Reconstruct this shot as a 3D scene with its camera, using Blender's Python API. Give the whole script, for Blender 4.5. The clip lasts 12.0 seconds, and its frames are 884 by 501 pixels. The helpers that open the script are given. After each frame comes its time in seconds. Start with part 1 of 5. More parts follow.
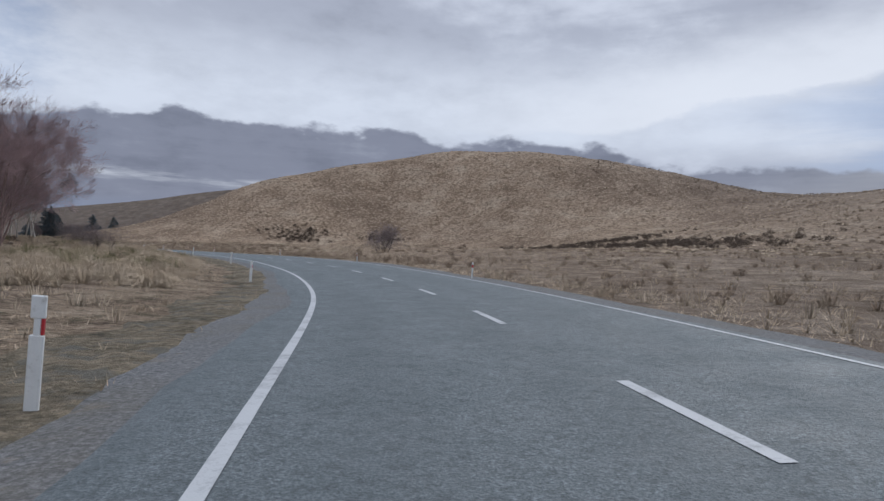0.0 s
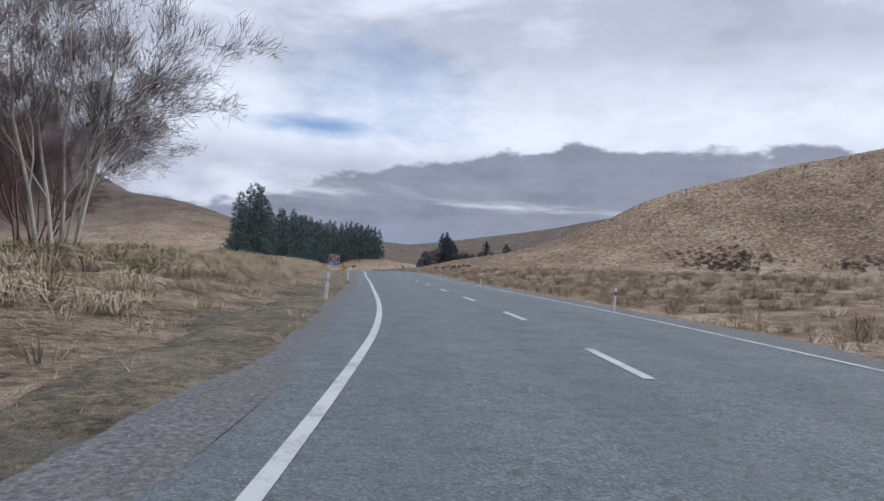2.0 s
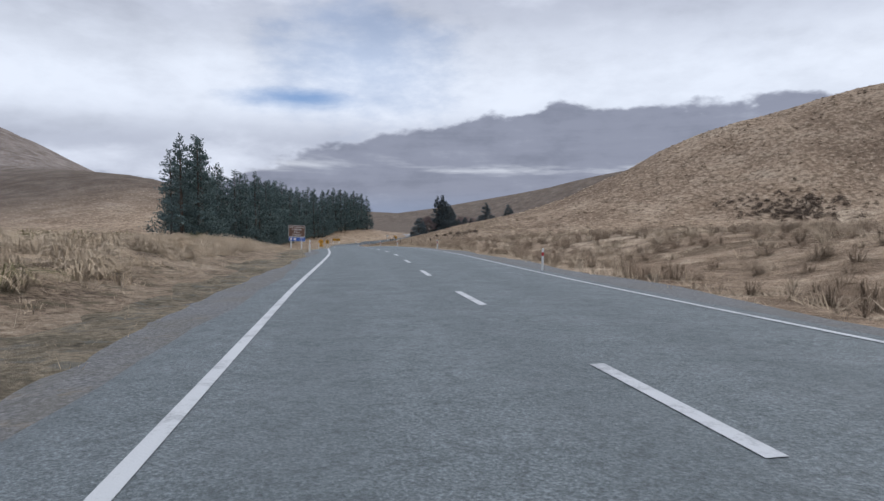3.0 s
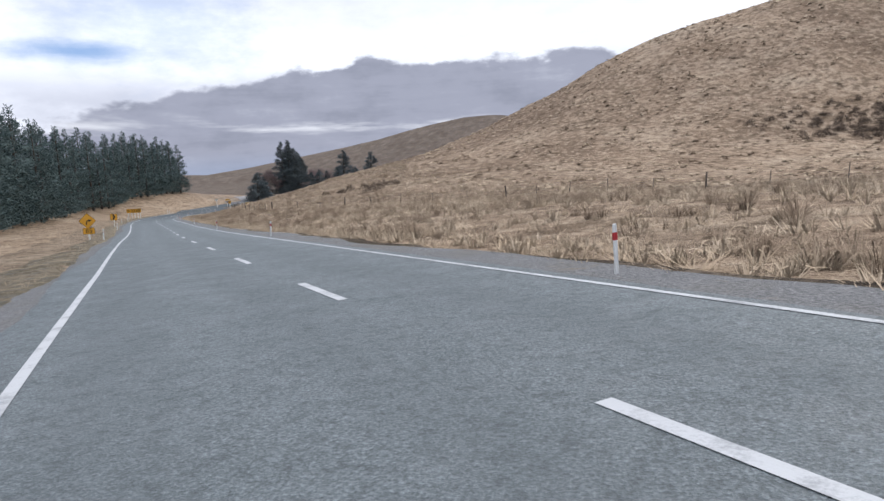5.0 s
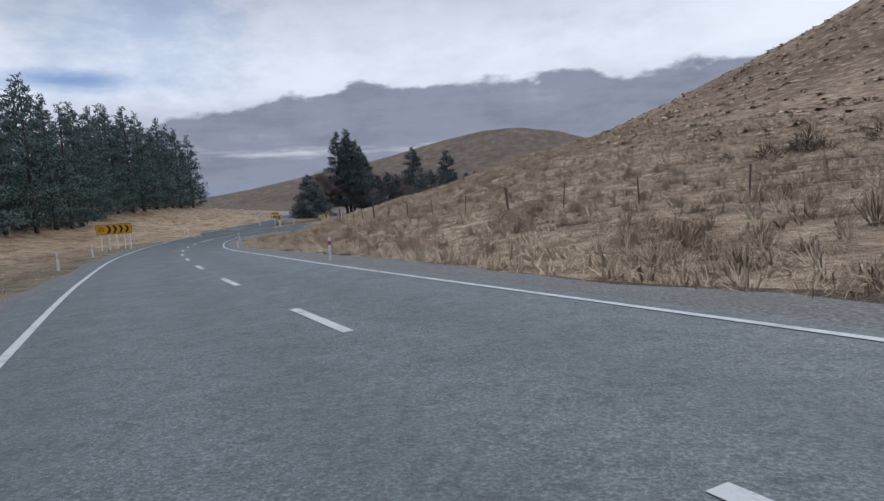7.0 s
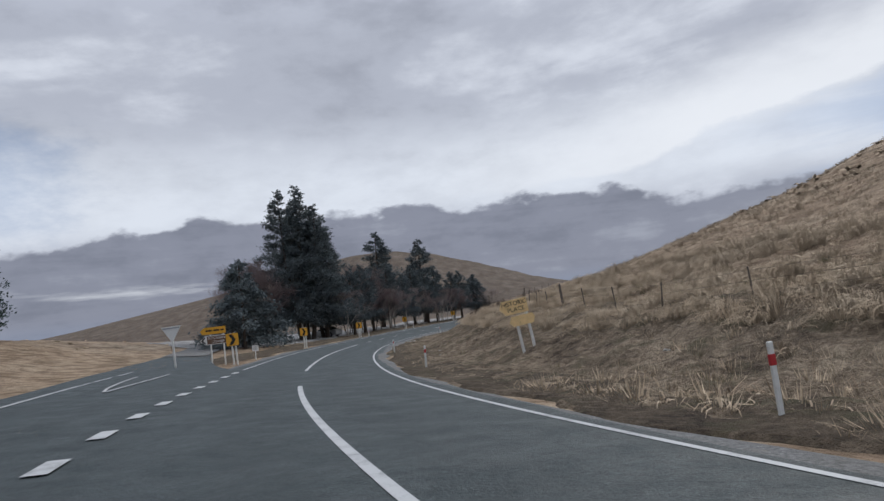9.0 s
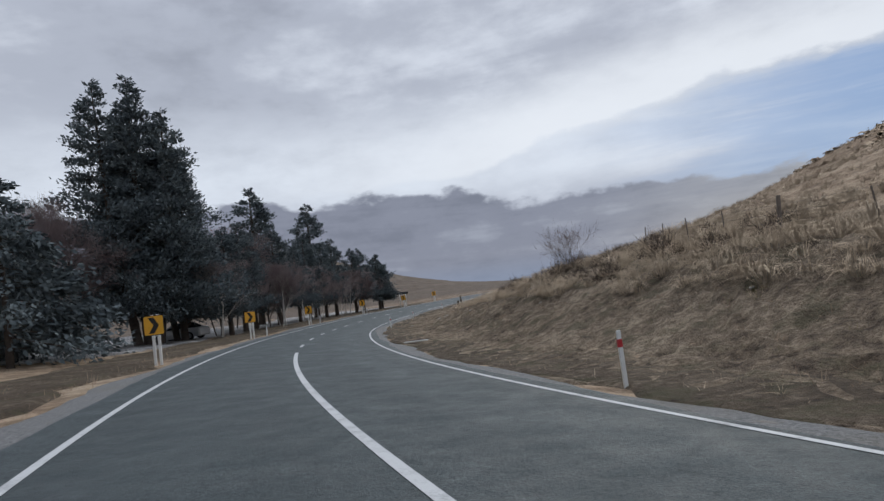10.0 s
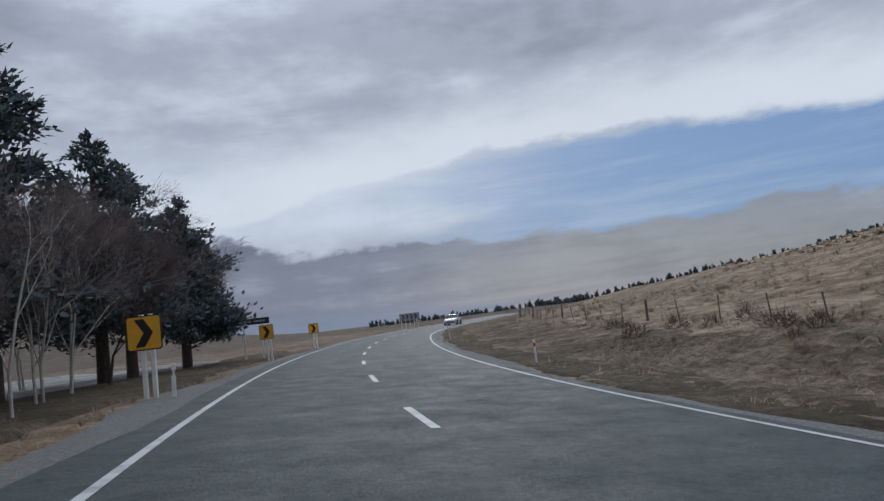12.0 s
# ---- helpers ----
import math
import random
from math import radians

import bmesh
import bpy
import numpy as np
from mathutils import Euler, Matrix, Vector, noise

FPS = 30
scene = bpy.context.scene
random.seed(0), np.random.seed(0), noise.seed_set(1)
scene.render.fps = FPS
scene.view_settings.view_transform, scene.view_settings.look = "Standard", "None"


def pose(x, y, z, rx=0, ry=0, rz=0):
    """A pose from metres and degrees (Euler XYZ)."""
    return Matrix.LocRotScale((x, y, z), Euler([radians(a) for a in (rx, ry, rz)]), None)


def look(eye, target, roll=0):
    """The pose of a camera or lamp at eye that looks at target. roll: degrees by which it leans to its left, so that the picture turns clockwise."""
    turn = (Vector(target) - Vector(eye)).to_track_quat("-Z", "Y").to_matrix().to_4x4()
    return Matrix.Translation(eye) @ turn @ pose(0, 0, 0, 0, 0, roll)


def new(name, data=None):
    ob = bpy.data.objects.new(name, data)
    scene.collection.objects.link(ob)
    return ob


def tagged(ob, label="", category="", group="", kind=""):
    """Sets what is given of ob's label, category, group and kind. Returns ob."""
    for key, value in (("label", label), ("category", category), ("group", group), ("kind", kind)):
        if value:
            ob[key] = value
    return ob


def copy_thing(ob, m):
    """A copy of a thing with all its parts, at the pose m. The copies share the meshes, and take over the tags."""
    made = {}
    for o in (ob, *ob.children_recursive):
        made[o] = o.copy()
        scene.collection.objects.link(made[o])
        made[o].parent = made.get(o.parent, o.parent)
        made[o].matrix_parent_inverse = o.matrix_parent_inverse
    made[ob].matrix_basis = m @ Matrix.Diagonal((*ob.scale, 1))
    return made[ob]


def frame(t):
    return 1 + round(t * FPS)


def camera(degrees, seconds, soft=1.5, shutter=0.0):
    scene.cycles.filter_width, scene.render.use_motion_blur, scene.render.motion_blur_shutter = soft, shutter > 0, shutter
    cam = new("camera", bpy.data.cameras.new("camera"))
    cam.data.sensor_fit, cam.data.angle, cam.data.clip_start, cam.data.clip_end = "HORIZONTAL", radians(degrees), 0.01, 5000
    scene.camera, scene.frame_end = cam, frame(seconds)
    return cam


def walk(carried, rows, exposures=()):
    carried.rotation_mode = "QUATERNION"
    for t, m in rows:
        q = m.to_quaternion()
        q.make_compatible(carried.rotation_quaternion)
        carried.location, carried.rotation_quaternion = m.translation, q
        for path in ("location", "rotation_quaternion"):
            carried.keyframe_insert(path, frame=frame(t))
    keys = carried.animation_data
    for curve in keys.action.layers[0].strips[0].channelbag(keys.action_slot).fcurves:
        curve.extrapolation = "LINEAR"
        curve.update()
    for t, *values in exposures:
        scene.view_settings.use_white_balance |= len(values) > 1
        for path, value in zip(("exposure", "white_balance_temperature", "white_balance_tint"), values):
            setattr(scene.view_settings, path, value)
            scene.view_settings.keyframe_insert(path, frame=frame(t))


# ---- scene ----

cam = camera(68.6, 12.0, soft=1.45)
PATH = [
    (0, (-0.114, 1.299, 1.538), (-0.179, 11.297, 1.352), 3.00),
    (0.5, (-2.610, 17.813, 1.045), (-3.537, 27.749, 0.406), 2.84),
    (1, (-7.329, 34.219, 0.659), (-10.003, 43.851, 0.367), 4.86),
    (1.5, (-14.532, 51.260, 0.213), (-19.348, 60.019, -0.104), 7.34),
    (2, (-23.554, 66.145, -0.255), (-29.194, 74.402, -0.293), 2.74),
    (2.5, (-34.239, 80.198, -0.729), (-39.977, 88.372, -1.231), 2.39),
    (2.7, (-38.986, 85.754, -0.935), (-44.702, 93.944, -1.436), 1.11),
    (4.3, (-79.422, 131.037, -2.510), (-83.404, 140.094, -3.968), -4.16),
    (4.5, (-84.648, 136.318, -2.812), (-88.207, 145.529, -4.395), -3.45),
    (5, (-97.118, 149.742, -3.646), (-100.120, 159.194, -4.925), -3.04),
    (5.5, (-109.986, 163.473, -4.599), (-112.428, 173.117, -5.613), -2.59),
    (6, (-122.976, 177.824, -5.585), (-127.297, 186.825, -6.140), -0.86),
    (6.5, (-135.460, 191.942, -6.504), (-139.202, 201.183, -7.279), -1.20),
    (6.7, (-140.614, 197.710, -6.820), (-144.040, 207.061, -7.735), -2.46),
    (8.3, (-180.450, 244.855, -9.025), (-181.293, 254.773, -9.992), -5.26),
    (8.5, (-184.230, 250.929, -9.226), (-184.921, 260.902, -9.449), -5.02),
    (9, (-191.610, 265.793, -9.695), (-192.090, 275.745, -8.842), -6.60),
    (9.5, (-197.756, 282.320, -10.182), (-197.162, 292.282, -9.532), -5.65),
    (10, (-201.377, 298.055, -10.514), (-199.508, 307.862, -9.932), -7.13),
    (10.5, (-203.377, 315.330, -10.809), (-200.704, 324.949, -10.233), -5.54),
    (11, (-203.461, 332.085, -11.118), (-200.162, 341.507, -10.532), -4.85),
    (11.5, (-201.659, 349.905, -11.381), (-197.463, 358.950, -10.622), -7.79),
    (12, (-198.174, 366.778, -11.490), (-193.036, 375.297, -10.476), -6.81),
]
walk(cam, [(t, look(eye, target, roll)) for t, eye, target, roll in PATH],
     [(0, -0.2, 6150, 9), (1.0, 0.0, 6200, 9), (1.5, 0.2, 6250, 9), (2.0, 0.12, 6200, 9), (2.7, 0.05, 6250, 9), (4.3, 0.5, 6500, 10), (5.0, 0.5, 6500, 10), (5.5, 0.3, 6550, 9), (6.0, 0.05, 6500, 8),
      (6.7, 0.0, 6200, 9), (8.3, 0.05, 6500, 9), (9.0, -0.1, 6450, 8), (10.8, -0.14, 6250, 7), (12.0, -0.36, 6050, 6)])

# ---- world, sun ----
world = bpy.data.worlds.new("world")
scene.world = world
world.use_nodes = True
wn, wl = world.node_tree.nodes, world.node_tree.links
wn.clear()


def wnode(kind, **inputs):
    n = wn.new(kind)
    for k, v in inputs.items():
        n.inputs[k].default_value = v
    return n


def wmath(op, a, b=None, c=None, clamp=False):
    n = wn.new("ShaderNodeMath")
    n.operation, n.use_clamp = op, clamp
    for i, v in enumerate((a, b, c)):
        if v is None:
            continue
        if isinstance(v, (int, float)):
            n.inputs[i].default_value = v
        else:
            wl.new(v, n.inputs[i])
    return n.outputs[0]


def wramp(value, stops, kind="EASE"):
    n = wn.new("ShaderNodeValToRGB")
    n.color_ramp.interpolation = kind
    while len(n.color_ramp.elements) < len(stops):
        n.color_ramp.elements.new(0.5)
    for e, (p, c) in zip(n.color_ramp.elements, stops):
        e.position = p
        e.color = (c, c, c, 1) if isinstance(c, (int, float)) else (*c, 1)
    wl.new(value, n.inputs[0])
    return n.outputs[0]


def wstep(value, lo, hi):
    n = wn.new("ShaderNodeMapRange")
    n.interpolation_type = "SMOOTHSTEP"
    n.clamp = True
    wl.new(value, n.inputs[0])
    for i, v in ((1, lo), (2, hi)):
        if isinstance(v, (int, float)):
            n.inputs[i].default_value = v
        else:
            wl.new(v, n.inputs[i])
    return n.outputs[0]


def wmix(fac, a, b):
    n = wn.new("ShaderNodeMix")
    n.data_type = "RGBA"
    for i, v in ((0, fac), (6, a), (7, b)):
        if isinstance(v, tuple):
            n.inputs[i].default_value = (*v, 1)
        elif isinstance(v, (int, float)):
            n.inputs[i].default_value = v
        else:
            wl.new(v, n.inputs[i])
    return n.outputs[2]


SUN_EL, SUN_AZ = 32.0, 35.0
sky = wn.new("ShaderNodeTexSky")
sky.sky_type, sky.sun_disc = "NISHITA", False
sky.sun_elevation, sky.sun_rotation = radians(SUN_EL), radians(SUN_AZ)
coord = wn.new("ShaderNodeTexCoord").outputs["Generated"]
sep = wn.new("ShaderNodeSeparateXYZ")
wl.new(coord, sep.inputs[0])
sx, sy, sz = sep.outputs
azim = wmath("MULTIPLY", wmath("ARCTAN2", sx, sy), 57.2958)
elev = wmath("MULTIPLY", wmath("ARCSINE", sz), 57.2958)
sky_pos = wn.new("ShaderNodeCombineXYZ")
wl.new(azim, sky_pos.inputs[0])
wl.new(elev, sky_pos.inputs[1])


def cloud_noise(sx_, sy_, scale, detail=6.0, rough=0.55, shift=0.0, distort=0.0):
    m = wn.new("ShaderNodeMapping")
    m.inputs["Scale"].default_value = (sx_, sy_, 1)
    m.inputs["Location"].default_value = (shift, shift * 0.7, shift)
    wl.new(sky_pos.outputs[0], m.inputs[0])
    n = wnode("ShaderNodeTexNoise", Scale=scale, Detail=detail, Roughness=rough, Distortion=distort)
    wl.new(m.outputs[0], n.inputs["Vector"])
    return n.outputs["Fac"]


def blob(az, el, wa, we, ragged, amount=0.9):
    """A soft oval of the sky round an azimuth and elevation, with a ragged rim."""
    u = wmath("DIVIDE", wmath("SUBTRACT", azim, az), wa)
    v = wmath("DIVIDE", wmath("SUBTRACT", elev, el), we)
    r = wmath("SQRT", wmath("ADD", wmath("MULTIPLY", u, u), wmath("MULTIPLY", v, v)))
    return wmath("ADD", r, wmath("MULTIPLY", wmath("SUBTRACT", ragged, 0.5), amount))


fine = cloud_noise(0.16, 0.34, 1.0, 8, 0.6)
broad = cloud_noise(0.035, 0.11, 1.0, 5, 0.5, 3.0, 0.4)
streak = cloud_noise(0.03, 0.3, 1.0, 6, 0.6, 11.0, 0.3)
puff = cloud_noise(0.21, 0.40, 1.0, 6, 0.52, 23.0)

# thick grey layer, lighter in places
layer = wramp(wmath("ADD", wmath("MULTIPLY", broad, 0.75), wmath("MULTIPLY", fine, 0.25)),
              [(0.36, (0.33, 0.35, 0.42)), (0.5, (0.44, 0.465, 0.55)), (0.66, (0.66, 0.69, 0.78))])
# bright belt over the low bank
belt = wmath("MULTIPLY", wstep(elev, 6.0, 9.5), wmath("SUBTRACT", 1.0, wstep(elev, 11.0, 19.0)))
belt = wmath("MULTIPLY", belt, wmath("ADD", 0.45, wmath("MULTIPLY", fine, 0.9)), clamp=True)
cloud = wmix(wmath("MULTIPLY", belt, 0.9), layer, (0.74, 0.78, 0.87))

# clear gaps, where the blue sky shows
gap_a = wmath("SUBTRACT", 1.0, wstep(blob(-45.0, 9.9, 7.0, 1.5, wmath("MULTIPLY_ADD", fine, 0.6, wmath("MULTIPLY", streak, 0.6)), 2.0), 0.1, 1.3))
gap_b = wmath("MULTIPLY", wmath("SUBTRACT", 1.0, wstep(blob(-40.0, 13.5, 9.0, 5.5, fine, 2.4), 0.1, 1.25)), 0.38)
edge = wramp(wmath("DIVIDE", azim, 90.0), [(0.12, 0.30), (0.24, 0.375), (0.40, 0.455), (0.55, 0.465), (0.75, 0.40)], "LINEAR")
edge = wmath("ADD", wmath("MULTIPLY", edge, 30.0), wmath("MULTIPLY", wmath("SUBTRACT", fine, 0.5), 3.4))
gap_c = wmath("MULTIPLY", wstep(azim, 17.0, 46.0), wmath("SUBTRACT", 1.0, wstep(elev, wmath("SUBTRACT", edge, 0.7), wmath("ADD", edge, 0.4))))
gap_c = wmath("MULTIPLY", gap_c, wstep(wmath("ADD", streak, wmath("MULTIPLY", wmath("SUBTRACT", azim, 20.0), 0.010)), 0.42, 0.74))
# white fringe along the rim of the cloud over the clear wedge
rim = wmath("MULTIPLY", wstep(elev, edge, wmath("ADD", edge, 0.8)), wmath("SUBTRACT", 1.0, wstep(elev, wmath("ADD", edge, 1.5), wmath("ADD", edge, 8.0))))
rim = wmath("MULTIPLY", rim, wstep(azim, -8.0, 22.0))
cloud = wmix(wmath("MULTIPLY", rim, 0.85), cloud, (0.82, 0.84, 0.90))
gap = wmath("MAXIMUM", wmath("MAXIMUM", gap_a, gap_b), gap_c)
veil = wmix(wmath("MULTIPLY", wstep(streak, 0.45, 0.7), 0.5), (0.17, 0.30, 0.56), (0.50, 0.58, 0.74))
cloud = wmix(wmath("MULTIPLY", gap, 0.92), cloud, veil)

# low dark bank along the horizon, with a heaped top
top = wramp(wmath("MULTIPLY_ADD", azim, 1.0 / 140.0, 0.5),
            [(0.0, 0.30), (0.13, 0.33), (0.165, 0.50), (0.24, 0.74), (0.33, 0.94), (0.40, 0.87), (0.53, 0.88), (0.585, 0.86), (0.625, 0.68), (0.80, 0.62), (1.0, 0.60)], "LINEAR")
top = wmath("MULTIPLY", top, 10.0)
heap = wmath("ADD", top, wmath("MULTIPLY", wmath("SUBTRACT", puff, 0.5), 5.0))
bank_mask = wmath("SUBTRACT", 1.0, wstep(elev, wmath("SUBTRACT", heap, 0.42), wmath("ADD", heap, 0.32)))
bank_shade = wmath("ADD", wmath("MULTIPLY", fine, 0.5), wmath("MULTIPLY", streak, 0.5))
bank_col = wramp(bank_shade, [(0.38, (0.20, 0.215, 0.275)), (0.52, (0.25, 0.265, 0.335)), (0.66, (0.335, 0.355, 0.43))])
low = wmath("MULTIPLY", wmath("SUBTRACT", 1.0, wstep(wmath("ABSOLUTE", wmath("SUBTRACT", elev, 4.2)), 0.4, 1.6)), wstep(streak, 0.50, 0.62))
low = wmath("MULTIPLY", low, wmath("SUBTRACT", 1.0, wstep(azim, -18.0, -4.0)))
bank_col = wmix(wmath("MULTIPLY", low, 0.75), bank_col, (0.60, 0.62, 0.68))
cloud = wmix(bank_mask, cloud, bank_col)
# haze at the horizon
haze = wmath("SUBTRACT", 1.0, wstep(elev, 0.0, 2.5))
cloud = wmix(wmath("MULTIPLY", haze, 0.5), cloud, (0.24, 0.30, 0.43))

cloud_bg = wnode("ShaderNodeBackground", Strength=1.0)
# an overcast sky grows brighter towards the zenith
wl.new(wmath("MULTIPLY_ADD", wmath("MAXIMUM", wmath("SUBTRACT", sz, 0.40), 0.0), 2.6, 1.10), cloud_bg.inputs["Strength"])
wl.new(cloud, cloud_bg.inputs["Color"])
sky_bg = wnode("ShaderNodeBackground", Strength=0.08)
wl.new(sky.outputs[0], sky_bg.inputs["Color"])
sum_bg = wn.new("ShaderNodeMixShader")
wl.new(wmath("MULTIPLY_ADD", gap, -0.15, 0.99, clamp=True), sum_bg.inputs[0])
wl.new(sky_bg.outputs[0], sum_bg.inputs[1])
wl.new(cloud_bg.outputs[0], sum_bg.inputs[2])
world_out = wn.new("ShaderNodeOutputWorld")
wl.new(sum_bg.outputs[0], world_out.inputs["Surface"])

sun = new("sun", bpy.data.lights.new("sun", "SUN"))
sun.data.energy, sun.data.angle, sun.data.color = 1.1, radians(12), (1.0, 0.95, 0.88)
sun.matrix_world = look((0, 0, 0), (-math.sin(radians(SUN_AZ)) * math.cos(radians(SUN_EL)), -math.cos(radians(SUN_AZ)) * math.cos(radians(SUN_EL)), -math.sin(radians(SUN_EL))))
scene.view_settings.exposure = 0.0


# ---- the plan: centre line of the road, and the hills ----
STATIONS = [-40] + list(range(0, 440, 20)) + list(range(440, 640, 25))
ROAD = [(8.8, -39.1, 0.50), (3.0, 0.4, 0.51), (-0.4, 20.4, 0.04), (-6.7, 39.8, -0.40), (-15.6, 58.2, -0.90), (-26.9, 75.1, -1.49), (-39.9, 90.6, -2.07), (-53.1, 105.6, -2.63), (-66.3, 120.7, -3.11), (-80.1, 135.3, -3.81), (-93.8, 149.8, -4.70), (-107.5, 164.4, -5.69), (-121.0, 179.0, -6.69), (-134.4, 193.9, -7.65), (-148.0, 208.6, -8.43), (-161.6, 223.2, -9.13), (-174.3, 238.4, -9.85), (-185.1, 254.9, -10.42), (-193.4, 273.0, -11.01), (-198.8, 292.0, -11.61), (-201.9, 311.6, -11.99), (-202.3, 331.4, -12.31), (-200.0, 351.1, -12.61), (-195.2, 370.4, -12.75), (-186.4, 393.5, -12.74), (-174.8, 415.2, -12.65), (-160.6, 435.0, -12.66), (-144.2, 453.4, -12.67), (-127.3, 471.7, -12.68), (-110.3, 489.8, -12.68), (-93.0, 507.8, -12.69)]
HILLS = [(-51, 342, 35.4, 61, 35, 0.50),
         (33, 343, 33.0, 66, 37, -0.59),
         (100, 348, 26.0, 71, 55, 0.19),
         (-107, 340, 11.4, 35, 23, -0.16),
         (212, 200, 41.8, 98, 106, -0.03),
         (-121, 407, 2.5, 30, 112, -0.36),
         (-306, 1067, 62.7, 125, 78, 0.00),
         (-581, 1094, 41.4, 69, 163, -1.67),
         (-815, 295, 136.6, 174, 141, -0.15),
         (-406, 300, 27.6, 100, 54, -0.22),
         (-216, 1231, 31.9, 106, 117, -0.01),
         (-1182, 1109, 32.6, 257, 145, 0.67)]


RS = np.array(STATIONS, float)
RQ = np.array(ROAD, float)
SLOPE = np.gradient(RQ, RS, axis=0)


def road_at(s):
    """Centre line at the stations s (array)."""
    s = np.atleast_1d(np.asarray(s, float))
    i = np.clip(np.searchsorted(RS, s, side="right") - 1, 0, len(RS) - 2)
    d = (RS[i + 1] - RS[i])[:, None]
    u = (s - RS[i])[:, None] / d
    return ((2 * u**3 - 3 * u * u + 1) * RQ[i] + (u**3 - 2 * u * u + u) * d * SLOPE[i]
            + (-2 * u**3 + 3 * u * u) * RQ[i + 1] + (u**3 - u * u) * d * SLOPE[i + 1])


SD = np.arange(-40, 613, 1.0)
RD = road_at(SD)
TD = np.gradient(RD[:, :2], axis=0)
TD /= np.linalg.norm(TD, axis=1)[:, None]


def bank(s):
    """Cross slope: how much the right-hand side rises per metre."""
    return np.interp(s, [-40, 0, 40, 80, 120, 160, 200, 240, 280, 320, 360, 400, 440, 480, 520], [0.045, 0.039, 0.060, 0.020, 0.001, 0.012, 0.040, 0.022, 0.017, -0.042, -0.063, -0.061, -0.087, -0.025, -0.028])


# offsets of the painted lines from the plan's axis, every 40 m
LINE_S = [0, 40, 80, 120, 160, 200, 240, 280, 320, 360, 400, 440, 480, 520]
LEFT_O = [-3.6, -3.5, -3.22, -3.54, -3.66, -3.31, -3.24, -3.06, -3.04, -3.0, -3.07, -3.32, -3.33, -3.33]
RIGHT_O = [2.41, 2.42, 2.48, 2.35, 2.17, 2.12, 2.24, 2.38, 2.31, 2.8, 3.04, 2.98, 3.42, 3.41]
MID_O = [-0.5, -0.43, -0.37, -0.52, -0.42, -0.16, -0.1, 0.01, 0.14, -0.06, -0.07, -0.27, -0.24, -0.13]


def left_edge(s):
    return np.interp(s, LINE_S, LEFT_O)


def right_edge(s):
    return np.interp(s, LINE_S, RIGHT_O)


def middle(s):
    return np.interp(s, LINE_S, MID_O)


def beside_seal(s, o):
    """Offsets given for a seal from -3.8 to 3.4, moved to the true edge; the shift dies away with the distance."""
    o = np.asarray(o, float)
    fade = np.clip((16 - np.abs(o)) / 9, 0, 1)
    return o + fade * np.where(o < 0, left_edge(s) + 3.82, right_edge(s) - 3.42)


def frame_at(s):
    """Centre, unit way ahead and unit way right at the stations s."""
    s = np.atleast_1d(np.asarray(s, float))
    c = road_at(s)
    t = np.stack([np.interp(s, SD, TD[:, 0]), np.interp(s, SD, TD[:, 1])], 1)
    t /= np.linalg.norm(t, axis=1)[:, None]
    return c, t, np.stack([t[:, 1], -t[:, 0]], 1)


def strip_at(s, o, up=0.0):
    """Places on the carriageway's surface at stations s and offsets o to the right."""
    c, t, r = frame_at(s)
    o = np.broadcast_to(np.asarray(o, float), (len(c),))
    return np.column_stack([c[:, :2] + r * o[:, None], c[:, 2] + bank(np.atleast_1d(s)) * o + up])


def nearest(xy):
    """Station and offset of places in the plan."""
    s, o = np.empty(len(xy)), np.empty(len(xy))
    for a in range(0, len(xy), 4000):
        q = xy[a:a + 4000]
        k = ((q[:, None] - RD[None, :, :2]) ** 2).sum(-1).argmin(1)
        d = q - RD[k, :2]
        s[a:a + 4000] = SD[k] + (d * TD[k]).sum(1)
        side = d[:, 0] * TD[k, 1] - d[:, 1] * TD[k, 0]
        far = np.linalg.norm(d, axis=1)
        o[a:a + 4000] = np.where(far > 25, np.where(side >= 0, far, -far), side)
    return s, o


def wave(x, y, seed, size):
    """Smooth, cheap relief between -1 and 1."""
    r = np.random.RandomState(seed)
    z = 0.0
    for k in range(5):
        a, ph, f = r.uniform(0, 6.283), r.uniform(0, 6.283, 2), 6.283 / size * r.uniform(0.6, 1.7)
        z = z + np.sin(f * (np.cos(a) * x + np.sin(a) * y) + ph[0]) * np.sin(f * 0.7 * (np.cos(a + 1.9) * x + np.sin(a + 1.9) * y) + ph[1])
    return z / 3.0


def smooth(x):
    x = np.clip(x, 0, 1)
    return x * x * (3 - 2 * x)


